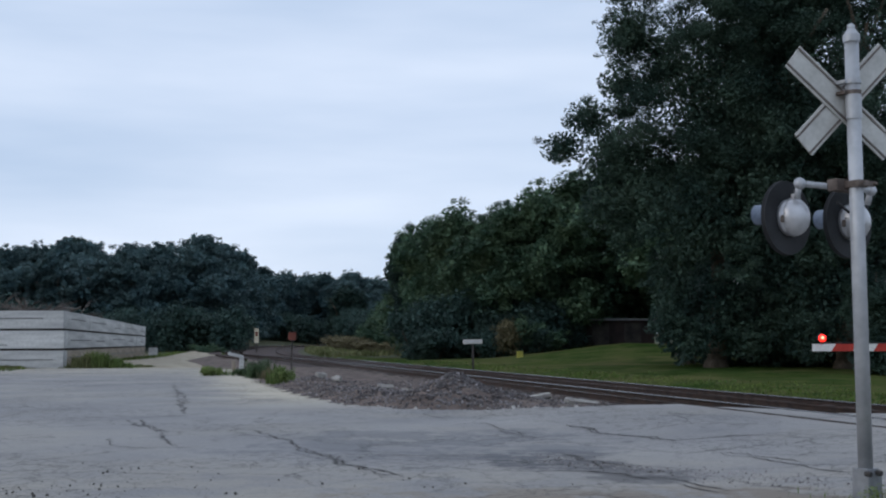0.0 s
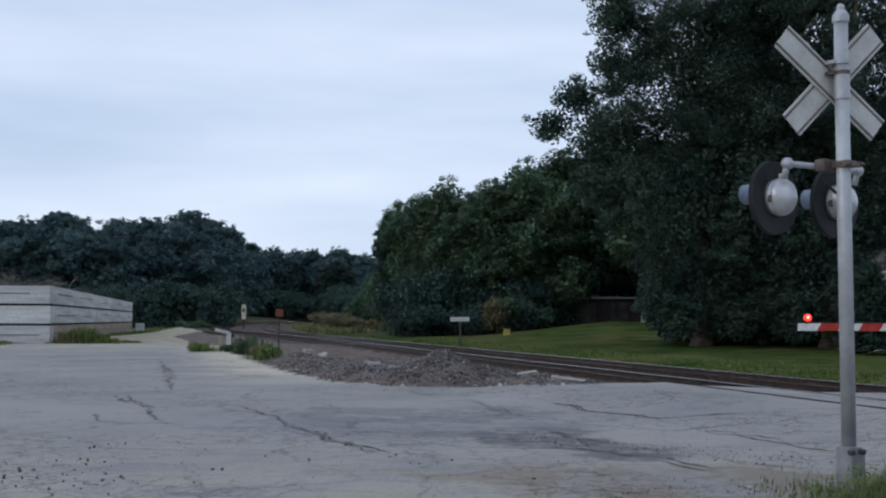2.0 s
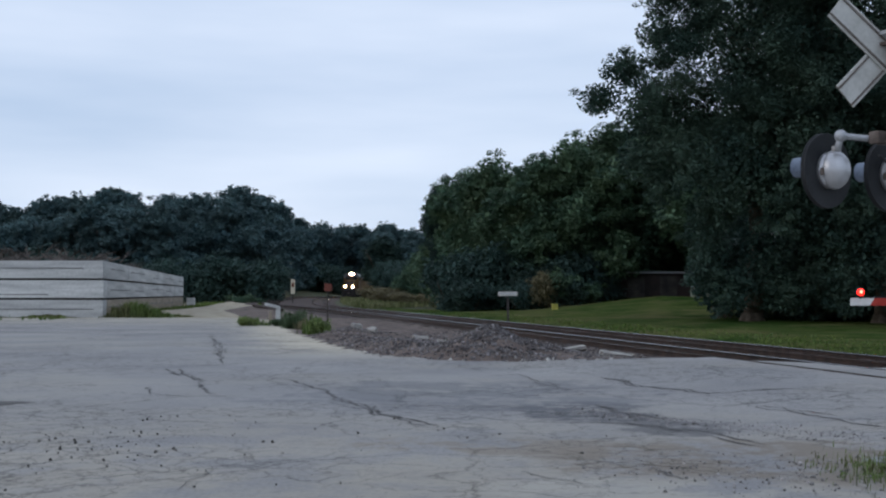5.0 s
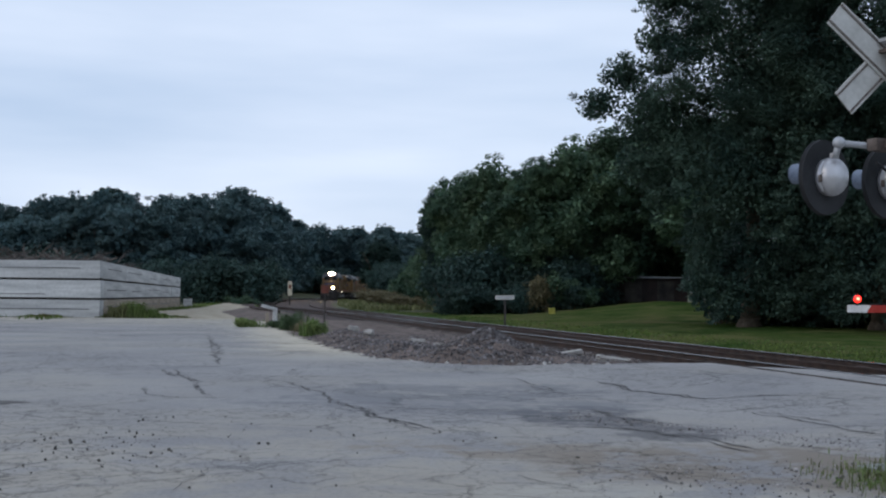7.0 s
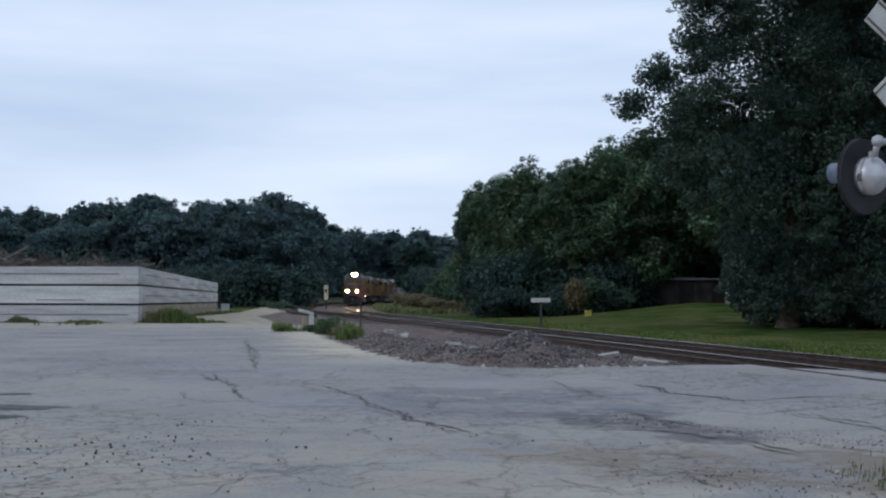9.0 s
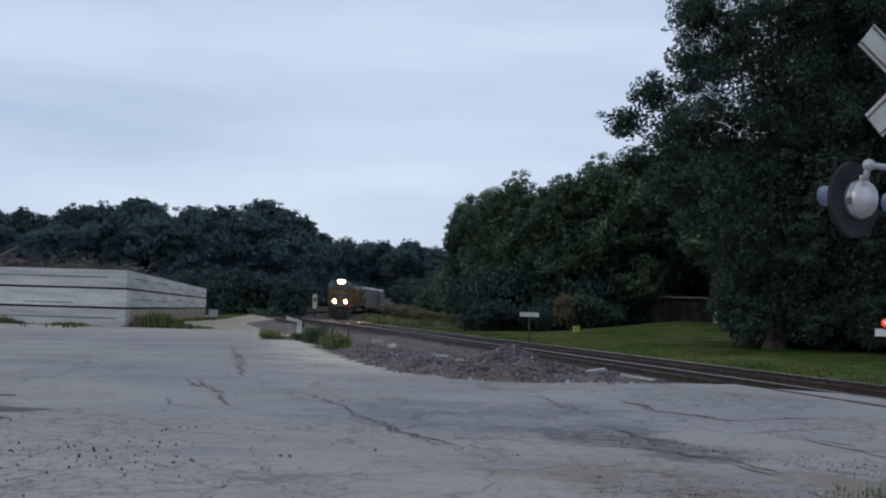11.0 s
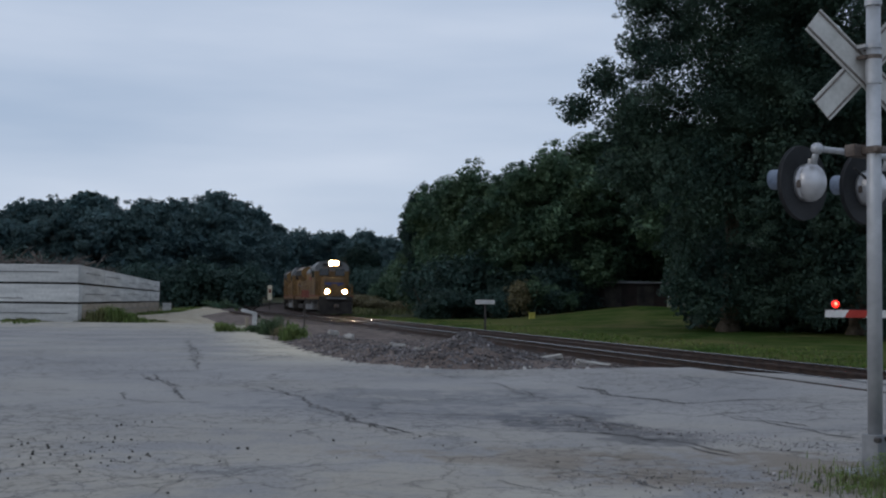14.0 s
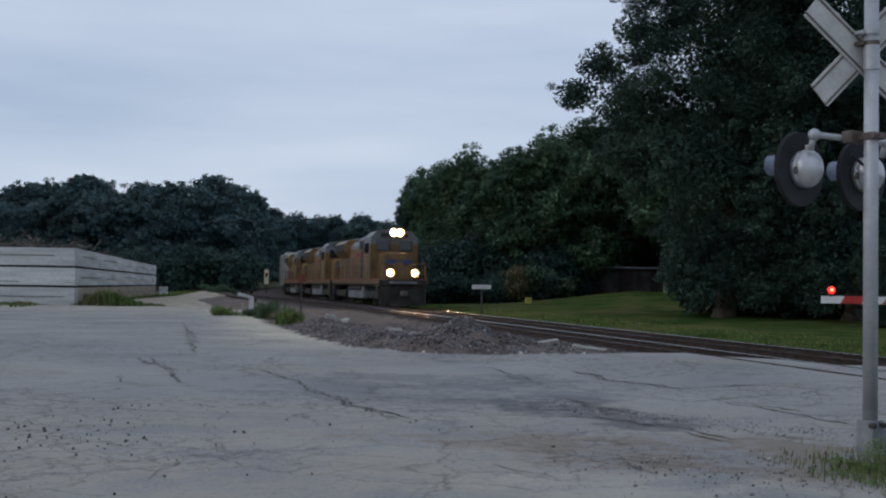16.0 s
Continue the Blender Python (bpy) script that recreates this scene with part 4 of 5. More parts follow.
    while len(spots) < 750:
        if rng.random() < 0.55:
            x, y = rng.gauss(-4.6, 1.5), rng.gauss(9.8, 0.9)
        else:
            x, y = rng.uniform(-7, 6), rng.uniform(5.5, 13)
        if y > 5:
            spots.append((x, y, pave(x, y) + 0.006, 0.004 + 0.017 * rng.random() ** 4))
    scatter("loose_gravel", spots, material("dark_pebbles", (0.04, 0.038, 0.037), (0.12, 0.11, 0.1), 2, 0.9, 0.2, per_island=0.5), 6, None, "loose dark gravel strewn over the worn asphalt", "gravel")
    spots = []
    while len(spots) < 500:
        x, y = rng.gauss(2.3, 0.8), rng.gauss(8.6, 0.5)
        spots.append((x, y, pave(x, y) + 0.006, 0.005 + 0.017 * rng.random() ** 3))
    scatter("loose_gravel", spots, PEA_GRAVEL, 7, None, "loose grey gravel round the signal mast", "gravel")


def dirt_patch(cx, cy, rx, ry, mat, label, seed):
    """A thin, ragged spread of dirt on the asphalt."""
    verts, faces = [(cx, cy, pave(cx, cy) + 0.012)], []
    n = 72
    for i in range(n):
        a = 2 * math.pi * i / n
        k = 1 + 0.45 * noise.noise((math.cos(a) * 1.6, math.sin(a) * 1.6, seed)) + 0.25 * noise.noise((math.cos(a) * 5, math.sin(a) * 5, seed + 3))
        for q, h in ((0.6, 0.012), (1.0, 0.004)):
            x, y = cx + rx * k * q * math.cos(a), cy + ry * k * q * math.sin(a)
            verts.append((x, y, pave(x, y) + h))
    for i in range(n):
        a, b = 1 + 2 * i, 1 + 2 * ((i + 1) % n)
        faces += [(0, a, b), (a, a + 1, b + 1, b)]
    tagged(raw("dirt_patch", verts, faces, mat), label, "dirt", kind="structure")


def build_dirt():
    rng = random.Random(31)
    for k in range(16):
        s = rng.uniform(0.25, 1.0)
        dirt_patch(-7.9 + rng.gauss(0, 0.9), 13.2 + rng.gauss(0, 1.3), 0.55 * s, 0.35 * s, WET_DIRT, "dark damp dirt in a hollow of the asphalt", k + 0.3)
    dirt_patch(-3.6, 6.5, 1.2, 0.5, SOIL, "brown soil spread over the asphalt", 3.0)
    # crumbled edges along the widest crack
    spots = []
    for _ in range(900):
        t = rng.random()
        x, y = 0.75 + 2.6 * t + rng.gauss(0, 0.16), 13.3 - 2.6 * t + rng.gauss(0, 0.3)
        spots.append((x, y, pave(x, y) + 0.002, 0.004 + 0.013 * rng.random() ** 4))
    scatter("asphalt_crumbs", spots, STONE, 17, None, "crumbled dark asphalt along a wide crack", "asphalt crumbs")


# ---------- crossing signal ----------
def build_signal():
    root = empty("crossing_signal", pose(3.165, 9.25, 0.0, 0.25, -0.2, 33))
    tagged(root, "grey steel crossing signal mast with white crossbuck, seen from behind", "crossing signal")
    bm = tube(0.058, 0.056, 3.55, Matrix.Translation((0, 0, 0.3)), 28)
    part("pole", bm, GALV, root, smooth=True)
    bm = tube(0.068, 0.068, 0.06, Matrix.Translation((0, 0, 3.80)), 24)
    tube(0.066, 0.03, 0.05, Matrix.Translation((0, 0, 3.86)), 24, bm)
    ball(0.033, Matrix.Translation((0, 0, 3.925)), 16, bm)
    part("cap", bm, GALV, root, smooth=False)
    for z in (3.45, 3.36):
        bm = tube(0.066, 0.066, 0.035, Matrix.Translation((0, 0, z)), 24)
        box(0.05, 0.09, 0.03, Matrix.Translation((-0.07, 0.05, z + 0.017)), 0.004, bm)
        part("clamp_band", bm, RUST if z < 3.4 else GALV, root, "weathered clamp band")
    part("pole_sleeve", tube(0.064, 0.064, 0.2, Matrix.Translation((0, 0, 3.16)), 24), GALV, root, smooth=False)
    for tilt, dy, dx, dz in ((38.5, 0.085, -0.05, 0.0), (-44, 0.1, 0.0, 0.05)):
        b = part("crossbuck_blade", box(1.18, 0.012, 0.23, pose(0, 0, 3.3, 0, 0, -14) @ pose(dx, dy, dz, 0, tilt, 0), 0.003), ALU_BACK, root, "weathered bare-metal back of a crossbuck blade")
        for s in (-1, 1):
            part("blade_edge", box(1.18, 0.02, 0.016, pose(0, 0, 3.3, 0, 0, -14) @ pose(dx, dy - 0.004, dz, 0, tilt, 0) @ Matrix.Translation((0, 0, s * 0.086))), SIGN_EDGE, b, "dark oxidised edge line")
    # cross arm and lamp brackets
    bm = rod((-0.44, 0.2, 2.62), (0.44, 0.2, 2.62), 0.026, 14)
    for x in (-0.44, 0.44):
        ball(0.05, Matrix.Translation((x, 0.2, 2.62)), 16, bm)
        rod((x, 0.2, 2.62), (x, 0.24, 2.5), 0.026, 12, bm)
    part("cross_arm", bm, GALV, root, smooth=True)
    bm = box(0.3, 0.1, 0.1, Matrix.Translation((0, 0.12, 2.62)), 0.012)
    box(0.13, 0.22, 0.06, Matrix.Translation((0, 0.03, 2.62)), 0.01, bm)
    box(0.2, 0.04, 0.045, Matrix.Translation((0.02, -0.075, 2.62)), 0.006, bm)
    for x in (-0.06, 0.1):
        tube(0.013, 0.013, 0.03, pose(x, -0.095, 2.62, 90), 8, bm)
    part("arm_clamp", bm, RUST, root, "rust-streaked arm clamp")
    for x in (-0.38, 0.38):
        head = empty("signal_head", pose(x, 0.33, 2.36, 0, 0, 5 if x < 0 else 2))
        head.parent = root
        bm = tube(0.305, 0.305, 0.012, pose(0, 0.06, 0, 90), 40)
        tube(0.31, 0.29, 0.03, pose(0, 0.085, 0, 90), 40, bm, cap=False)
        part("background_disc", bm, BLACK, head, "matt black round background")
        bm = bmesh.new()
        bmesh.ops.create_uvsphere(bm, u_segments=28, v_segments=16, radius=0.142)
        for v in bm.verts:
            v.co = Vector((v.co.x * 0.98, min(v.co.y, 0.02) * 0.95, v.co.z * 1.12))
        tube(0.152, 0.152, 0.05, pose(0, 0.05, 0, 90), 28, bm)
        part("housing", bm, SILVER, head, "domed silver lamp housing", smooth=True)
        part("peep_lens", ball(0.005, pose(-0.138, -0.02, 0.02), 10), GLASS_DARK, head, "small dark side lens")
        part("hinge", box(0.09, 0.03, 0.05, pose(0, -0.03, 0.165), 0.008), SILVER, head)
        for s in (-1, 1):
            part("latch", box(0.02, 0.03, 0.06, pose(s * 0.142, 0.0, -0.02), 0.005), RUST, head)
        bm = tube(0.08, 0.085, 0.27, pose(0, 0.09, 0.05, -90), 28, cap=False)
        bmesh.ops.solidify(bm, geom=bm.faces[:], thickness=0.006)
        part("visor", bm, HOOD_BLUE, head, "blue-grey weathered lamp visor", smooth=True)
        part("lens", tube(0.105, 0.1, 0.02, pose(0, 0.1, 0, -90), 28), RED, head, "red lens")
    bm = rod((0.06, 0.24, 2.5), (0.3, 0.3, 2.42), 0.012, 8)
    part("conduit", bm, BLACK, root)
    # base
    bm = box(0.15, 0.15, 0.33, Matrix.Translation((0, 0, 0.165)), 0.012)
    box(0.17, 0.03, 0.3, Matrix.Translation((0, -0.075, 0.15)), 0.008, bm)
    part("base_box", bm, BOX_GREY, root)
    part("base_plate", box(0.46, 0.42, 0.03, Matrix.Translation((0, 0, 0.02)), 0.006), BOX_GREY, root)
    for x in (-0.11, 0.02):
        part("bolt", tube(0.022, 0.022, 0.05, pose(x, -0.085, 0.3, 90), 6), DARK_STEEL, root)


def build_gate():
    root = empty("crossing_gate", pose(8.69, 29.0, 1.17))
    tagged(root, "lowered red and white striped crossing gate arm with red lamps", "crossing gate")
    n, w, h = 9, 0.53, 0.19
    for i in range(n * 2 - 2):
        a, b = i * w, (i + 1) * w
        lean = 0.12
        pts = [(a if i == 0 else a - lean / 2, -h / 2), (b - lean / 2, -h / 2), (b + lean / 2, h / 2), (a if i == 0 else a + lean / 2, h / 2)]
        bm = bmesh.new()
        f = [bm.verts.new((x, -0.02, z)) for x, z in pts]
        g = [bm.verts.new((x, 0.02, z)) for x, z in pts]
        bm.faces.new(f)
        bm.faces.new(g[::-1])
        for k in range(4):
            bm.faces.new((f[k], g[k], g[(k + 1) % 4], f[(k + 1) % 4]))
        bmesh.ops.recalc_face_normals(bm, faces=bm.faces[:])
        part("arm_stripe", bm, WHITE if i % 2 == 0 else RED, root, "white stripe" if i % 2 == 0 else "red stripe")
    for x in (0.24, 2.5, 5.0):
        lamp = part("arm_lamp", tube(0.115, 0.1, 0.09, pose(x, 0.045, 0.24, 90), 20), BLACK, root, "lit red gate lamp")
        part("lamp_lens", ball(0.095, pose(x, -0.05, 0.24) @ Matrix.Diagonal((1, 0.45, 1, 1)), 18), RED_LAMP, lamp, "glowing red lens", smooth=True)
        part("lamp_core", ball(0.04, pose(x, -0.09, 0.25) @ Matrix.Diagonal((1, 0.5, 1, 1)), 12), RED_CORE, lamp, smooth=True)
        part("lamp_bracket", box(0.05, 0.05, 0.08, pose(x, 0, 0.12)), BLACK, lamp)
    x = n * 2 * w - 0.9
    part("gate_mast", tube(0.07, 0.06, 3.4, Matrix.Translation((x + 0.3, 0.1, -1.4)), 16), GALV, root, smooth=True)
    part("gate_mechanism", box(0.5, 0.4, 0.6, Matrix.Translation((x + 0.1, 0.1, -0.1)), 0.03), GALV, root)
    part("arm_cable", rod((0.3, 0.0, 0.115), (x, 0.0, 0.115), 0.012, 6), BLACK, root)


# ---------- concrete bunker ----------
def beam_mesh(length, rng, h=0.98, t=0.6):
    bm = bmesh.new()
    box(t, length - 0.04, h, None, 0.02, bm)
    bmesh.ops.bisect_plane(bm, geom=bm.verts[:] + bm.edges[:] + bm.faces[:], plane_co=(0, 0, 0.04), plane_no=(0, 0, 1))
    for v in bm.verts:
        v.co += Vector((0.02, 0.02, 0.012)) * 0.9 * noise.noise(v.co * 1.7 + Vector((rng.random() * 9, 0, 0)))
    return bm


def build_bunker():
    rng = random.Random(2)
    root = empty("concrete_bunker")
    tagged(root, "storage bunker of stacked weathered concrete beams", "storage bunker")
    c, f = Vector((-22.4, 62.1, 0)), Vector((-35.9, 125, 0))
    d = f - c
    yaw = math.degrees(math.atan2(-d.x, d.y))
    for layer in range(3):
        z = 0.49 + layer * 1.1
        # front run along x, its beams end behind the side run's face
        x = c.x + (0.0, 0.03, -0.02)[layer]
        for k, ln in enumerate((9.4, 8.6, 7.5)):
            b = part("concrete_beam", beam_mesh(ln, rng), CONCRETE, root)
            b.matrix_basis = pose(x - ln / 2, c.y + 0.3 + rng.uniform(-.03, .03), z, 0, 0, 90 + rng.uniform(-.3, .3))
            # thin dark strip, painted as the shade line along the beam's face
            part("form_ledge", box(0.03, ln * (0.94, 0.3, 0.8)[layer], 0.05, pose(-0.312, rng.uniform(-.3, .3), (-0.02, -0.3, 0.08)[layer])), LEDGE_SHADE, b, "ledge line with its groove shade in the dark colour")
            x -= ln
        at = 0.62
        for k in range(5):
            ln = (11.5, 13.0, 12.5, 13.5, 12.4)[k]
            p = c + d.normalized() * (at + ln / 2)
            b = part("concrete_beam", beam_mesh(ln, rng), STAIN_CONCRETE if layer == 0 else CONCRETE, root, "brown-stained concrete beam" if layer == 0 else "")
            b.matrix_basis = pose(p.x, p.y, z, 0, 0, yaw) @ Matrix.Translation((-0.3 - rng.uniform(0, .05), 0, 0))
            # the same painted shade line on the side run
            part("form_ledge", box(0.03, ln * rng.uniform(0.3, 0.85), 0.05, pose(0.308, rng.uniform(-1.5, 1.5), rng.uniform(-0.12, 0.1))), LEDGE_SHADE, b, "ledge line with its groove shade in the dark colour")
            at += ln
        if layer < 2:
            part("joint_packing", box(25, 0.4, 0.13, pose(c.x - 12.7, c.y + 0.42, z + 0.55)), SHADOW_GAP, root)
            p = c + d * 0.5
            part("joint_packing", box(0.4, d.length - 1.4, 0.13, pose(p.x, p.y, z + 0.55, 0, 0, yaw) @ Matrix.Translation((-0.42, 0, 0))), SHADOW_GAP, root)
    b = link("concrete_block", box(0.9, 1.2, 0.9, None, 0.05), CONCRETE)
    b.matrix_basis = pose(f.x + 0.75, f.y + 0.2, 0.42, 0, 0, yaw)
    tagged(b, "pale concrete block at the bunker's far end", "concrete block")
    # earth and brush inside
    def fill(x, y):
        return 2.75 + 0.5 * noise.noise((x * 0.25, y * 0.2, 6)) - 2.75 * step(80, 118, y)
    def keep(x, y):
        return x < c.x + (y - c.y) * d.x / d.y - 0.7
    tagged(sheet("earth_fill", spaced((-47, -22, 1.2)), spaced((62.9, 124, 1.5)), fill, SOIL, keep), "dark earth heaped inside the concrete bunker", "earth heap", kind="structure")
    verts, faces = [], []
    for i in range(620):
        x, y = rng.uniform(-46, -23.5), 63.5 + 22 * rng.random() ** 1.5
        if not keep(x + 0.5, y):
            continue
        p = Vector((x, y, fill(x, y) + rng.uniform(0.05, min(1.05, 0.25 + 0.06 * (-23 - x)))))
        big = rng.random() < 0.06
        q = Vector((rng.gauss(0, 1), rng.gauss(0, 0.7), abs(rng.gauss(0.05, 0.28))))
        q.z = min(q.z, 0.9 * math.hypot(q.x, q.y))
        q = q.normalized() * (rng.uniform(1.6, 2.6) if big else rng.uniform(0.8, 2.4))
        r = rng.uniform(0.1, 0.17) if big else rng.uniform(0.025, 0.06)
        bm = bmesh.new()
        mid = p + q * 0.5 + Vector((rng.uniform(-.2, .2), rng.uniform(-.2, .2), rng.uniform(-.1, .2)))
        rod(p, mid, r, 5, bm, r * 0.8)
        rod(mid, p + q, r * 0.8, 5, bm, r * 0.4)
        for _ in range(2):
            rod(mid, mid + q * 0.4 + Vector((rng.uniform(-.5, .5), rng.uniform(-.5, .5), rng.uniform(0, .25))), r * 0.5, 4, bm, r * 0.2)
        bm.verts.index_update()
        o = len(verts)
        verts += [tuple(v.co) for v in bm.verts]
        faces += [tuple(o + v.index for v in fc.verts) for fc in bm.faces]
        bm.free()
    tagged(raw("brush_pile", verts, faces, DEAD_WOOD), "tangled pile of dead brown branches behind the wall", "brush pile", kind="stuff")


# ---------- posts, signs, small things by the track ----------
def build_trackside():
    root = empty("marker_post", pose(-28.3, 150.0, land(-28.3, 150.0), 0, 0, 4) @ Matrix.Diagonal((1.14, 1.14, 1.14, 1)))
    tagged(root, "pale yellowish flat marker post beside the rails", "marker post")
    part("stake", box(0.14, 0.08, 2.0, pose(0, 0, 1.0), 0.01), DARK_STEEL, root, "rusty brown stake")
    part("board", box(0.5, 0.06, 1.7, pose(0, -0.06, 2.1), 0.02), POST_PALE, root)
    part("plain_bar", box(0.28, 0.01, 0.5, pose(0, -0.096, 2.3)), FADED_RED, root, "faded dark marking")
    root = empty("red_track_sign", pose(-8.43, 53.5, -0.02, 0, 1, 6))
    tagged(root, "faded red square sign on a thin dark post", "railway sign")
    part("post", tube(0.035, 0.035, 1.75, None, 10), DARK_STEEL, root)
    part("sign_plate", box(0.36, 0.02, 0.36, pose(0, -0.05, 1.68), 0.004), FADED_RED, root)
    root = empty("white_track_sign", pose(0.17, 58.1, land(0.17, 58.1) - 0.05, 0, -0.5, -6))
    tagged(root, "narrow weathered white board on a dark post beside the track", "railway sign")
    part("post", box(0.1, 0.08, 1.75, pose(0, 0, 0.87), 0.008), DARK_STEEL, root)
    part("sign_board", box(0.98, 0.04, 0.22, pose(0, -0.06, 1.68), 0.008), ALU_BACK, root)
    part("plain_bar", box(0.8, 0.01, 0.07, pose(0, -0.086, 1.68)), GALV, root)
    x, y = at_view(872, 82), 82
    root = empty("yellow_marker_box", pose(x, y, land(x, y) - 0.02, 0, 0, 10))
    tagged(root, "small yellow plastic utility box standing on the lawn", "utility box")
    part("box_body", box(0.42, 0.34, 0.42, pose(0, 0, 0.2), 0.03), YELLOW_BOX, root)
    part("box_lid", box(0.45, 0.37, 0.05, pose(0, 0, 0.43), 0.02), YELLOW_BOX, root)
    # concrete culvert head beside the bushes
    root = empty("culvert_head", pose(-10.5, 51.0, 0.0, 0, 0, 12))
    tagged(root, "pale broken concrete culvert head in the weeds", "culvert head")
    part("side_wall", box(0.2, 0.8, 0.78, pose(0.2, 0, 0.36), 0.03), CONCRETE, root)
    part("side_wall", box(0.16, 0.8, 0.6, pose(-0.14, 0, 0.28), 0.03), STAIN_CONCRETE, root)
    part("cap_slab", box(0.72, 0.9, 0.13, pose(-0.06, 0, 0.8, 0, 15, 0), 0.03), CONCRETE, root)
    # a loose rail lying on the verge
    bm = rod((-17.5, 78, 0.55), (-12.3, 62, 0.45), 0.09, 8)
    ob = link("loose_rail", bm, RAIL_SIDE)
    tagged(ob, "rusty loose rail resting on a gravel bank", "rail")
    def bank(x, y):
        return 0.5 * math.exp(-((x + 14.6 + (y - 70) * 0.3) / 1.6) ** 2) * step(56, 64, y) * step(96, 84, y) - 0.06 + 0.05 * noise.noise((x, y, 1))
    tagged(sheet("gravel_bank", spaced((-26, -9, 0.5)), spaced((55, 98, 0.7)), bank, BALLAST, lambda x, y: abs(x + 14.6 + (y - 70) * 0.3) < 3.6, False), "low grey gravel bank between dirt road and rails", "gravel", kind="structure")


def blades(name, spots, mat, seed, label, width=0.012):
    """Grass and weeds: (x, y, z, height) each a bent blade of two quads."""
    rng = np.random.default_rng(seed)
    verts, faces = [], []
    for x, y, z, h in spots:
        a, lean = rng.uniform(0, 6.283), rng.uniform(0.1, 0.6) * h
        ux, uy = math.cos(a), math.sin(a)
        w = width * rng.uniform(0.7, 1.8)
        px, py = -uy * w, ux * w
        o = len(verts)
        verts += [(x - px, y - py, z), (x + px, y + py, z), (x + ux * lean * .35 - px * .8, y + uy * lean * .35 - py * .8, z + h * .6), (x + ux * lean * .35 + px * .8, y + uy * lean * .35 + py * .8, z + h * .6), (x + ux * lean, y + uy * lean, z + h)]
        faces += [(o, o + 1, o + 3, o + 2), (o + 2, o + 3, o + 4)]
    return tagged(raw(name, verts, faces, mat), label, "weeds", kind="stuff")


def build_weeds():
    rng = random.Random(12)
    spots = []
    for _ in range(5200):
        x, y = rng.gauss(3.55, 0.6), rng.gauss(8.6, 0.5)
        if x < 2.3 or y < 7.0 or rng.random() > 0.25 + 0.9 * step(2.3, 3.2, x):
            continue
        g = math.exp(-((x - 3.8) / 0.75) ** 2 - ((y - 8.7) / 0.6) ** 2) * (0.5 + max(0.0, 0.5 + noise.noise((x * 2.3, y * 2.3, 4))))
        spots.append((x, y, 0.0, rng.uniform(0.02, 0.09) + 0.34 * g * rng.random() ** 3))
    blades("mast_weeds", spots[::2], DRY_WEED, 1, "olive weeds and grass growing round the signal mast", 0.0035)
    blades("mast_grass", spots[1::2], WEED, 2, "fine bright green grass growing round the signal mast", 0.003)
    v, f = leaf_cloud([(3.35, 8.75, 0.05, 0.55, 0.35, 0.2), (2.85, 8.6, 0.02, 0.4, 0.3, 0.08), (3.8, 8.9, 0.05, 0.45, 0.3, 0.2), (3.1, 8.2, 0.02, 0.5, 0.3, 0.07), (3.6, 8.3, 0.04, 0.6, 0.3, 0.16)], 7500, 0.013, 9, 0)
    tagged(raw("mast_weed_leaves", v, f, WEED), "low broad-leaved weeds at the mast's foot", "weeds", kind="stuff")
    # weeds along the wall
    for k, (cx, cy, sx, h, leaf) in enumerate(((-20.3, 62.5, 0.6, 0.9, WEED), (-21.4, 62.4, 0.7, 0.6, DRY_WEED), (-19.3, 62.7, 0.6, 0.4, WEED), (-18.3, 63.0, 0.5, 0.2, DRY_WEED), (-23.4, 70, 0.8, 0.7, WEED), (-29, 61.7, 0.7, 0.3, DRY_WEED), (-33, 61.7, 1.2, 0.28, WEED), (-25.5, 61.75, 1.0, 0.2, DRY_WEED))):
        tuft = []
        for _ in range(int(1100 * sx)):
            u = rng.gauss(0, 0.62)
            clump = 0.55 + 0.7 * max(0.0, noise.noise((u * 2.6, k * 3.1, 0.5)) + 0.3)
            tuft.append((cx + u * sx * 1.25, cy + rng.gauss(0, 0.22), 0.0, 1.35 * h * clump * math.exp(-u * u * 0.9) * rng.uniform(0.25, 1.15)))
        blades("wall_weeds", tuft, leaf, 40 + k, "bright green weeds growing against the concrete wall", 0.026)
    # bushes by the track
    for k, (cx, cy, r, h, leaf, lab) in enumerate(((-8.2, 44.2, 0.62, 0.85, BUSH, "dark green bushy weed beside the gravel"), (-6.35, 37.8, 0.5, 0.6, WEED, "green bushy weed at the asphalt edge"), (-10.6, 47.4, 0.62, 0.45, WEED, "low yellowish green weeds by the culvert"), (-9.3, 46.6, 0.45, 0.35, BUSH, "low dark weeds by the culvert"), (-7.4, 42.5, 0.5, 0.42, LEAF_BROWN, "dry brown weeds between the bushes"))):
        blobs = [(rng.uniform(-r, r) * .6, rng.uniform(-r, r) * .6, h * rng.uniform(.25, .6), r * rng.uniform(.4, .6), r * rng.uniform(.4, .6), h * rng.uniform(.3, .45)) for _ in range(7)]
        v, f = leaf_cloud(blobs, 3400, 0.026, 60 + k, 0.1, 0.35, 1.0, 0.5)
        ob = raw("bushy_weed", v, f, leaf)
        ob.matrix_basis = pose(cx, cy, 0.0)
        tagged(ob, lab, "weeds")
        stalks = [(cx + rng.gauss(0, r * 0.5), cy + rng.gauss(0, r * 0.5), 0.0, h * rng.uniform(0.2, 0.95)) for _ in range(150)]
        blades("weed_stalks", stalks, leaf, 70 + k, "thin stalks and grass growing through the weeds", 0.011)
    # long grass along the far side of the rails
    spots = []
    for _ in range(11000):
        y = 16 + 110 * rng.random() ** 1.3
        o = 2.4 + abs(rng.gauss(0, 1.6))
        p = track_point(y, o)
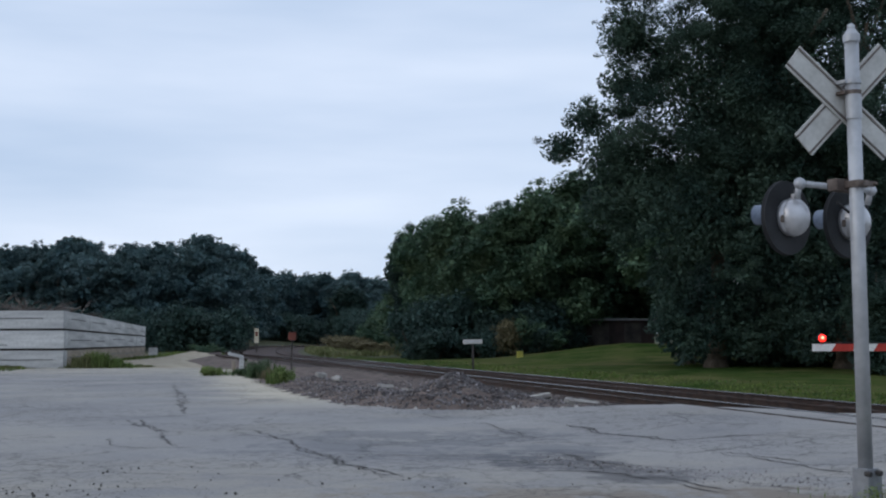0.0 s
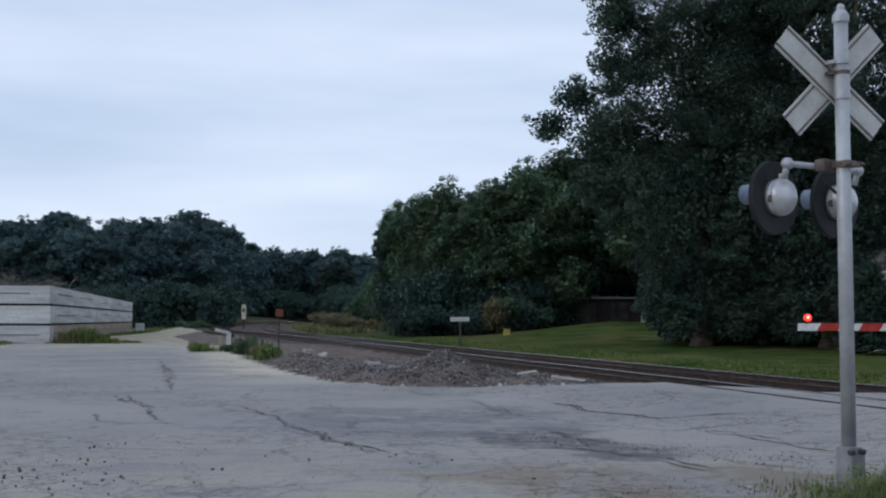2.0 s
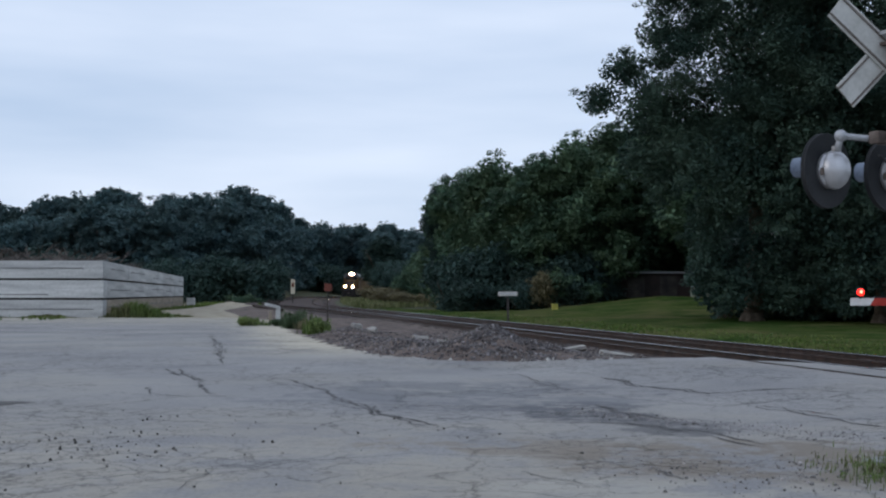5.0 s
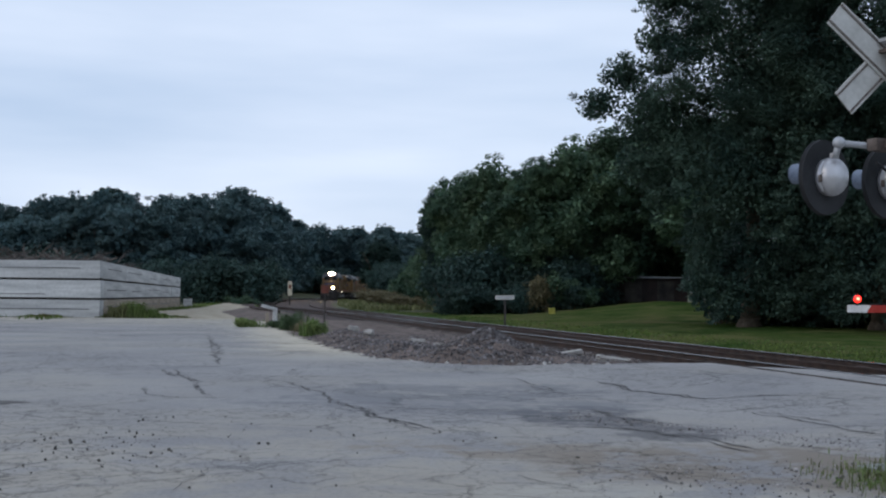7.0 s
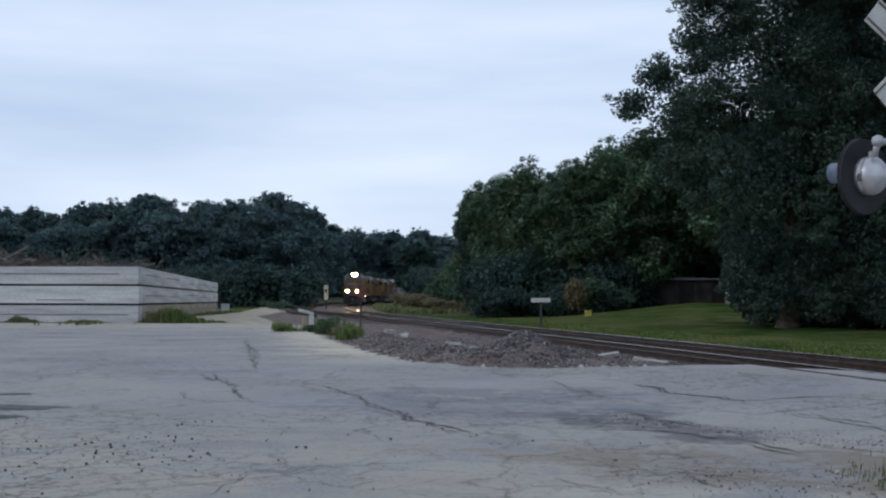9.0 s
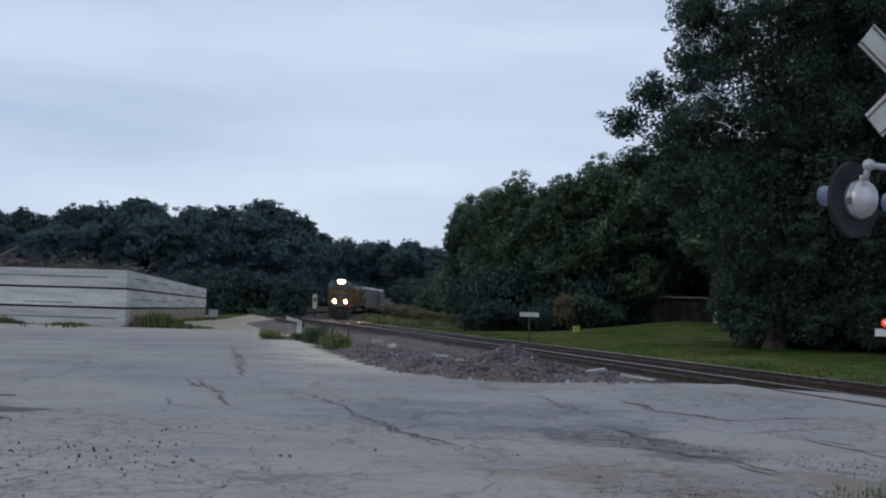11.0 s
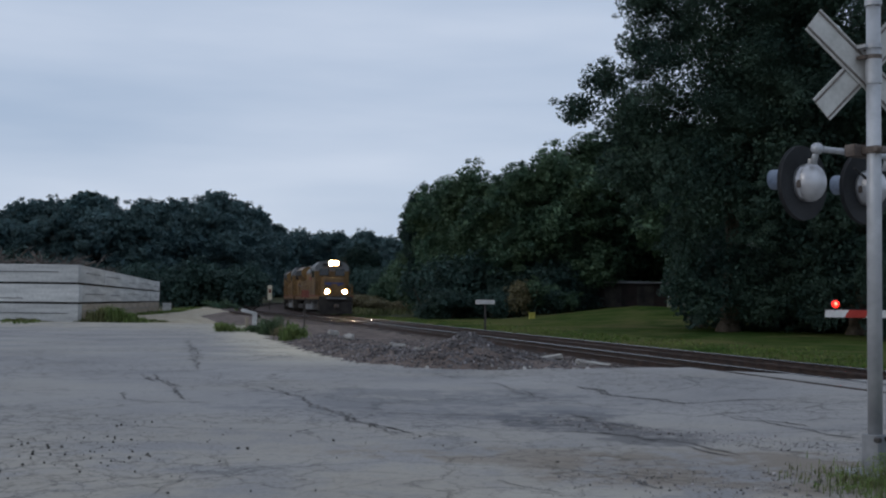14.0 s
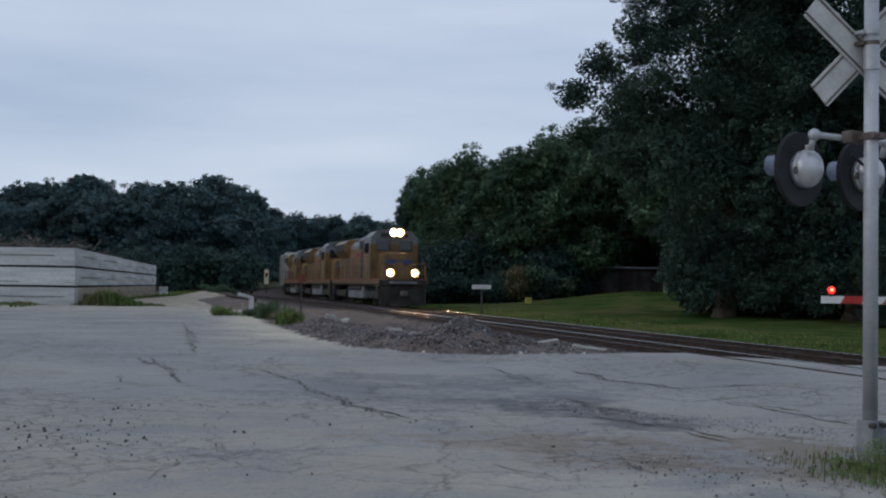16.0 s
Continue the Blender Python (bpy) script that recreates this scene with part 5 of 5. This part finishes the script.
        spots.append((p.x, p.y, land(p.x, p.y), rng.uniform(0.02, 0.09) * (1.3 if noise.noise((p.x * .3, p.y * .3, 0)) > 0.1 else 0.7)))
    blades("verge_grass", spots, GRASS_BLADE, 3, "long yellow-green grass beside the rails", 0.022)
    spots = []
    for _ in range(5000):
        y = rng.uniform(112, 172)
        p = track_point(y, 3.2 + abs(rng.gauss(0, 3.2)))
        spots.append((p.x, p.y, land(p.x, p.y), rng.uniform(0.15, 0.75) * (0.6 + 0.6 * max(0.0, 0.4 + noise.noise((p.x * .4, p.y * .15, 2))))))
    blades("tall_grass", spots, DRY_WEED, 5, "tall olive and tan grass on the bank inside the bend", 0.05)
    spots = []
    for _ in range(4500):
        y = 56 + 110 * rng.random()
        x = -17.5 - (y - 60) * 0.2 + rng.choice((-1, 1)) * (6.2 - 3.4 * step(60, 120, y) + abs(rng.gauss(0, 1.2)))
        if track_offset(x, y) < -7.2:
            spots.append((x, y, max(-0.05, land(x, y)), rng.uniform(0.06, 0.28)))
    blades("verge_grass", spots, GRASS_BLADE, 4, "rough grass beside the dirt road", 0.03)


# ---------- buildings half hidden by the trees ----------
def build_buildings():
    root = empty("shed", pose(at_view(1043, 98), 98, land(at_view(1043, 98), 98) + 0.2, 0, 0, -4))
    tagged(root, "low dark shed with a grey eave under the trees", "shed")
    part("wall", box(6.0, 4.0, 2.0, pose(0, 0, 1.0), 0.02), BARN_RED, root)
    part("roof", prism([(-3.3, 2.0), (3.3, 2.0), (3.3, 2.15), (-3.3, 2.3)], 4.6), ROOFING, root)
    part("fascia", box(5.4, 0.06, 0.09, pose(0, -2.34, 2.1)), BOX_GREY, root, "weathered grey fascia board")
    for x in (-1.5, 1.2):
        part("door", box(1.4, 0.06, 1.8, pose(x, -2.01, 0.9), 0.01), TRAIN_DARK, root)
    for px, depth, turn, mat, lab, s in ((1232, 84, 8, SIDING, "white-sided house glimpsed through the branches", 0.62), (1715, 50, 6, SIDING, "pale grey house gable behind shrubs and trees", 0.77)):
        x = at_view(px, depth)
        root = empty("house", pose(x, depth, land(x, depth), 0, 0, turn) @ Matrix.Diagonal((s, s, s, 1)))
        tagged(root, lab, "house")
        part("wall", prism([(-5, -0.3), (5, -0.3), (5, 5.2), (0, 8.6), (-5, 5.2)], 8), mat, root)
        for k in (-1, 1):
            part("roof", box(6.7, 8.8, 0.2, pose(k * 2.75, 0, 7.02, 0, k * 34.2, 0)), ROOFING, root)
        for wx in (-2.5, 2.2):
            w = part("window", box(1.1, 0.1, 1.4, pose(wx, -4.02, 3.6), 0.01), WHITE, root)
            part("pane", box(0.9, 0.04, 1.2, pose(wx, -4.08, 3.6)), GLASS_DARK, w)


# ---------- train ----------
def build_truck(y, wheel_ys, parent, made):
    t = part("truck", prism([(-1.05, 0.45), (1.05, 0.45), (1.05, 0.95), (-1.05, 0.95)], 4.2, pose(0, y, 0)), TRAIN_DARK, parent)
    for s in (-1, 1):
        part("sideframe", box(0.2, 4.6, 0.42, pose(s * 1.2, y, 0.72), 0.06), TRAIN_DARK, t)
    for wy in wheel_ys:
        ax = empty("wheelset", pose(0, y + wy, 0.53))
        ax.parent = t
        bm = rod((-0.8, 0, 0), (0.8, 0, 0), 0.09, 10)
        for s in (-1, 1):
            tube(0.53, 0.53, 0.13, pose(s * 0.72 - (0 if s > 0 else 0.0), 0, 0, 0, 90 * s, 0) @ Matrix.Translation((0, 0, -0.06)), 24, bm)
            for k in range(4):
                box(0.02, 0.12, 0.3, pose(s * 0.8, 0, 0, 90 * k, 0, 0) @ Matrix.Translation((0, 0, 0.25)), 0, bm)
        part("wheel_pair", bm, TRAIN_DARK, ax)
        made.append(ax)
    return t


def build_locomotive(lead, label):
    root = empty("locomotive")
    tagged(root, label, "locomotive", "coupled locomotives")
    axles = []
    part("underframe", box(2.9, 20.6, 0.35, pose(0, 0, 1.5), 0.03), TRAIN_DARK, root)
    for s in (-1, 1):
        part("side_sill", box(0.05, 20.4, 0.26, pose(s * 1.5, 0, 1.56)), TRAIN_YELLOW, root)
        part("sill_stripe", box(0.02, 20.4, 0.06, pose(s * 1.53, 0, 1.72)), TRAIN_RED, root, "red stripe")
    part("fuel_tank", box(2.6, 6.6, 0.85, pose(0, 0, 0.86), 0.15), TRAIN_GREY, root, "grey fuel tank")
    for y in (-6.8, 6.8):
        build_truck(y, (-1.65, 0, 1.65), root, axles)
    hood = part("long_hood", prism([(-1.02, 1.68), (1.02, 1.68), (1.02, 3.9), (-1.02, 3.9)], 14.0, pose(0, -2.6, 0)), TRAIN_YELLOW, root)
    part("hood_roof", prism([(-1.02, 3.9), (1.02, 3.9), (1.02, 4.1), (0.7, 4.45), (-0.7, 4.45), (-1.02, 4.1)], 14.0, pose(0, -2.6, 0)), TRAIN_GREY, hood, "grey hood roof")
    for s in (-1, 1):
        for k in range(11):
            part("hood_door", box(0.03, 1.05, 1.5, pose(s * 1.03, -8.6 + k * 1.2, 2.6), 0.006), TRAIN_YELLOW, hood)
        part("lettering_bar", box(0.02, 3.6, 0.32, pose(s * 1.06, 0.5, 3.4)), TRAIN_RED, hood, "plain red lettering bar")
    rad = part("radiator", prism([(-1.05, 3.3), (1.05, 3.3), (1.5, 3.85), (1.5, 4.3), (1.1, 4.62), (-1.1, 4.62), (-1.5, 4.3), (-1.5, 3.85)], 5.2, pose(0, -6.9, 0)), TRAIN_YELLOW, root)
    for s in (-1, 1):
        part("radiator_grille", box(0.05, 4.6, 0.5, pose(s * 1.5, -6.9, 4.05)), BLACK, rad, "black radiator grille")
    for k in range(3):
        part("roof_fan", tube(0.62, 0.6, 0.16, pose(0, -8.6 + k * 1.7, 4.6), 20), TRAIN_GREY, rad)
    part("dynamic_brake", prism([(-1.2, 3.75), (1.2, 3.75), (1.2, 4.4), (0.9, 4.62), (-0.9, 4.62), (-1.2, 4.4)], 3.6, pose(0, 2.4, 0)), TRAIN_GREY, root, "grey raised blower hatch")
    for s in (-1, 1):
        part("inverter_cabinet", box(0.28, 2.2, 1.9, pose(s * 1.16, 3.3, 2.66), 0.04), TRAIN_DARK, root, "dark electrical cabinet")
        part("hood_grille", box(0.04, 2.6, 0.55, pose(s * 1.215, 2.4, 4.05)), BLACK, root, "black hood grille")
        part("air_tank", rod((s * 1.2, -3.0, 1.12), (s * 1.2, 2.6, 1.12), 0.19, 14), TRAIN_DARK, root, "long air tank")
        for k in range(4):
            part("step_tread", box(0.42, 0.3, 0.03, pose(s * 1.28, 10.0, 0.5 + 0.27 * k)), TRAIN_GREY, root)
        part("grab_rail", rod((s * 1.5, 9.85, 0.6), (s * 1.5, 9.85, 2.6), 0.022, 6), TRAIN_YELLOW, root)
    part("anticlimber", box(1.7, 0.3, 0.14, pose(0, 10.3, 1.5), 0.03), TRAIN_GREY, root)
    part("exhaust", box(0.5, 0.9, 0.25, pose(0, -1.6, 4.52), 0.03), TRAIN_DARK, root)
    cab = part("cab", prism([(-1.53, 1.68), (1.53, 1.68), (1.53, 3.95), (-1.53, 3.95)], 2.7, pose(0, 5.9, 0)), TRAIN_YELLOW, root)
    part("cab_roof", prism([(-1.53, 3.95), (1.53, 3.95), (1.5, 4.4), (1.1, 4.78), (0.5, 4.88), (-0.5, 4.88), (-1.1, 4.78), (-1.5, 4.4)], 2.7, pose(0, 5.9, 0)), TRAIN_GREY, cab, "grey cab roof")
    for s in (-1, 1):
        part("windshield", box(0.85, 0.03, 0.66, pose(s * 0.72, 7.27, 3.86), 0.04), GLASS_DARK, cab, "dark windshield pane")
        part("side_window", box(0.03, 1.5, 0.62, pose(s * 1.545, 5.9, 3.7), 0.0), GLASS_DARK, cab, "dark cab side window")
        part("number_board", box(0.5, 0.06, 0.22, pose(s * 0.62, 7.28, 4.52), 0.0), BLACK, cab, "black number board with a plain bar")
    part("horn", rod((0.3, 5.0, 4.95), (0.3, 5.7, 4.98), 0.05, 8, None, 0.11), TRAIN_DARK, cab)
    bm = bmesh.new()
    nose = [(-1.0, 0), (1.0, 0), (1.0, 1.6), (0.75, 1.8), (-0.75, 1.8), (-1.0, 1.6)]
    a = [bm.verts.new((x, 7.25, 1.68 + z)) for x, z in nose]
    b = [bm.verts.new((x * 0.86, 8.9 - (0.22 if z > 1 else 0), 1.68 + z * (0.9 if z > 1 else 1))) for x, z in nose]
    for i in range(6):
        bm.faces.new((a[i], a[(i + 1) % 6], b[(i + 1) % 6], b[i]))
    bm.faces.new(b)
    bm.faces.new(a[::-1])
    bmesh.ops.recalc_face_normals(bm, faces=bm.faces[:])
    n = part("nose", bm, TRAIN_YELLOW, root)
    part("nose_emblem", prism([(-0.85, 0), (-0.3, -0.16), (0, -0.42), (0.3, -0.16), (0.85, 0), (0.85, 0.16), (-0.85, 0.16)], 0.03, pose(0, 8.87, 2.75)), TRAIN_BLUE, n, "blue and red winged emblem as a plain shape")
    part("nose_door", box(0.55, 0.05, 1.1, pose(0.0, 8.9, 2.25), 0.02), TRAIN_YELLOW, n)
    for end in (1, -1):
        y = 10.0 * end
        part("end_platform", box(2.9, 1.0, 0.12, pose(0, 9.7 * end, 1.62), 0.02), TRAIN_GREY, root)
        p = part("pilot", prism([(-1.4, 0.22), (1.4, 0.22), (1.45, 0.8), (1.3, 1.55), (-1.3, 1.55), (-1.45, 0.8)], 0.14, pose(0, 10.12 * end, 0)), TRAIN_DARK, root, "dark grimy pilot plate")
        part("plow", prism([(-1.45, 0.12), (1.45, 0.12), (1.35, 0.7), (-1.35, 0.7)], 0.08, pose(0, 10.26 * end, 0)), TRAIN_DARK, p)
        part("coupler", box(0.32, 0.9, 0.3, pose(0, 10.55 * end, 0.85), 0.06), RUST, p)
        for s in (-1, 1):
            part("step", box(0.5, 0.7, 1.0, pose(s * 1.25, 9.6 * end, 1.0), 0.03), TRAIN_DARK, root)
            part("stanchion", rod((s * 1.4, 9.2 * end, 1.7), (s * 1.4, 9.2 * end, 2.75), 0.025, 6), TRAIN_YELLOW, root)
            part("stanchion", rod((s * 1.4, 10.0 * end, 1.7), (s * 1.4, 10.0 * end, 2.7), 0.025, 6), TRAIN_YELLOW, root)
            part("end_rail", rod((s * 0.3, 10.1 * end, 2.6), (s * 1.4, 10.0 * end, 2.7), 0.025, 6), TRAIN_YELLOW, root)
    for s in (-1, 1):
        bm = rod((s * 1.45, -9.2, 2.75), (s * 1.45, 4.4, 2.75), 0.022, 6)
        for k in range(10):
            rod((s * 1.45, -9.2 + k * 1.5, 1.68), (s * 1.45, -9.2 + k * 1.5, 2.75), 0.02, 6, bm)
        part("side_handrail", bm, TRAIN_YELLOW, root)
    if lead:
        for s in (-1, 1):
            bm = tube(0.205, 0.225, 0.36, pose(s * 0.21 - 0.12, 7.22, 4.68, -90), 20, None, False)
            tube(0.205, 0.205, 0.02, pose(s * 0.21 - 0.12, 7.24, 4.68, -90), 20, bm)
            lamp = part("headlight", bm, BLACK, root, "deep black headlight hood")
            part("lens", tube(0.195, 0.195, 0.02, pose(s * 0.21 - 0.12, 7.3, 4.68, -90), 20), HEADLAMP, lamp, "blazing warm white lens")
            # headlight glare, added as a glowing ring at the hood's mouth
            part("glare_ring", tube(0.205, 0.265, 0.05, pose(s * 0.21 - 0.12, 7.53, 4.68, -90), 20, None, False), GLARE_RING, lamp, "added orange ring that glows as the lamp's glare")
            bm = tube(0.185, 0.21, 0.36, pose(s * 0.76, 9.85, 2.1, -90), 20, None, False)
            tube(0.185, 0.185, 0.02, pose(s * 0.76, 9.86, 2.1, -90), 20, bm)
            lamp = part("ditch_light", bm, BLACK, root, "deep black ditch light hood")
            part("ditch_bracket", box(0.12, 0.12, 0.24, pose(s * 0.76, 9.95, 1.78)), BLACK, lamp)
            part("lens", tube(0.175, 0.175, 0.02, pose(s * 0.76, 9.92, 2.1, -90), 20), DITCHLAMP, lamp, "blazing warm ditch lamp lens")
            # ditch light glare, added the same way
            part("glare_ring", tube(0.19, 0.245, 0.05, pose(s * 0.76, 10.17, 2.1, -90), 20, None, False), GLARE_RING, lamp, "added orange ring that glows as the lamp's glare")
        part("step_light", ball(0.07, pose(-1.52, 2.8, 1.42), 10), MARKER, root, "small lit step lamp")
    return root, axles


def build_freight_car(mat, label):
    root = empty("freight_car")
    tagged(root, label, "freight car", "freight cars behind the locomotives")
    axles = []
    part("body", prism([(-1.5, 1.1), (1.5, 1.1), (1.5, 4.6), (-1.5, 4.6)], 17.5), mat, root)
    part("roof", prism([(-1.54, 4.604), (1.54, 4.604), (1.2, 4.95), (-1.2, 4.95)], 17.5), CAR_ROOF, root, "pale weathered roof")
    for s in (-1, 1):
        for k in range(13):
            part("side_rib", box(0.08, 0.12, 3.4, pose(s * 1.53, -8.4 + k * 1.4, 2.85)), mat, root)
    part("underframe", box(2.4, 18, 0.3, pose(0, 0, 0.98)), TRAIN_DARK, root)
    for y in (-6.6, 6.6):
        build_truck(y, (-0.9, 0.9), root, axles)
    for e in (-1, 1):
        part("coupler", box(0.3, 0.8, 0.28, pose(0, 9.3 * e, 0.85), 0.05), RUST, root)
    return root, axles


# arc length along the far track, measured back from y = 20
ARC_Y = [20 + 0.5 * i for i in range(1100)]
ARC_S = [0.0]
for _a, _b in zip(ARC_Y, ARC_Y[1:]):
    ARC_S.append(ARC_S[-1] + math.hypot(_b - _a, far_line(_b) - far_line(_a)))


def lamp_y(t):
    """y of the leading headlight at t seconds."""
    return 71.5 + 15.0 * (16 - t) if t > 11.5 else 139.0 + 14.27 * (11.5 - t) if t > 6.5 else 210.35 + 12.8 * (6.5 - t)


def on_track(s):
    y = float(np.interp(s, ARC_S, ARC_Y))
    return Vector((far_line(y), y, 0.05 + track_rise(y)))


def train_pose(t, back, half):
    """Pose of a vehicle whose middle runs `back` metres behind the headlight."""
    s = float(np.interp(lamp_y(t), ARC_Y, ARC_S)) + back
    a, b = on_track(s - half), on_track(s + half)
    c, d = (a + b) / 2, a - b
    return pose(c.x, c.y, c.z, 0, 0, math.degrees(math.atan2(-d.x, d.y)))


# ---------- build ----------
build_ground()
build_lot()
for _pts in CRACKS:
    ribbon("crack", _pts, 0.009 if _pts[0][1] < 11 else 0.024, "dark open crack in the worn asphalt")
build_ballast()
build_rubble()
build_dirt()
build_signal()
build_gate()
build_bunker()
build_trackside()
build_weeds()
build_buildings()
build_woods()
build_big_trees()
build_understory()
build_shrubs()
build_track(near_offset, 0.17, 0.115, 20.5, "ballasted track with rusty rails and dark wooden ties")
build_track(lambda y: 0.0, 0.06, 0.04, 8.0, "far ballasted track with worn rails and dark ties")
TRAIN = []
_back = 7.3
for _k in range(3):
    _ob, _ax = build_locomotive(_k == 0, "leading yellow and grey diesel locomotive with headlights blazing" if _k == 0 else "yellow and grey diesel locomotive coupled behind the leader")
    TRAIN.append((_ob, _ax, _back, 6.8))
    _back += 21.9
_back -= 1.3
for _k in range(6):
    _ob, _ax = build_freight_car(CAR_WHITE, "dusty grey-brown ribbed freight car with a pale roof")
    TRAIN.append((_ob, _ax, _back, 6.6))
    _back += 19.4


def motions():
    times = [0.5 * i for i in range(33)]
    for ob, axles, back, half in TRAIN:
        walk(ob, [(t, train_pose(t, back, half)) for t in times])
    # wheels of the three locomotives roll with the ground they cover
    spin = [i * 2 / 30 * 0.75 for i in range(321)]
    for ob, axles, back, half in TRAIN[:3]:
        for ax in axles:
            m = ax.matrix_basis.copy()
            walk(ax, [(t, m @ pose(0, 0, 0, -math.degrees(15.0 * 1.037 * t / 0.53) % 360)) for t in spin])


motions()
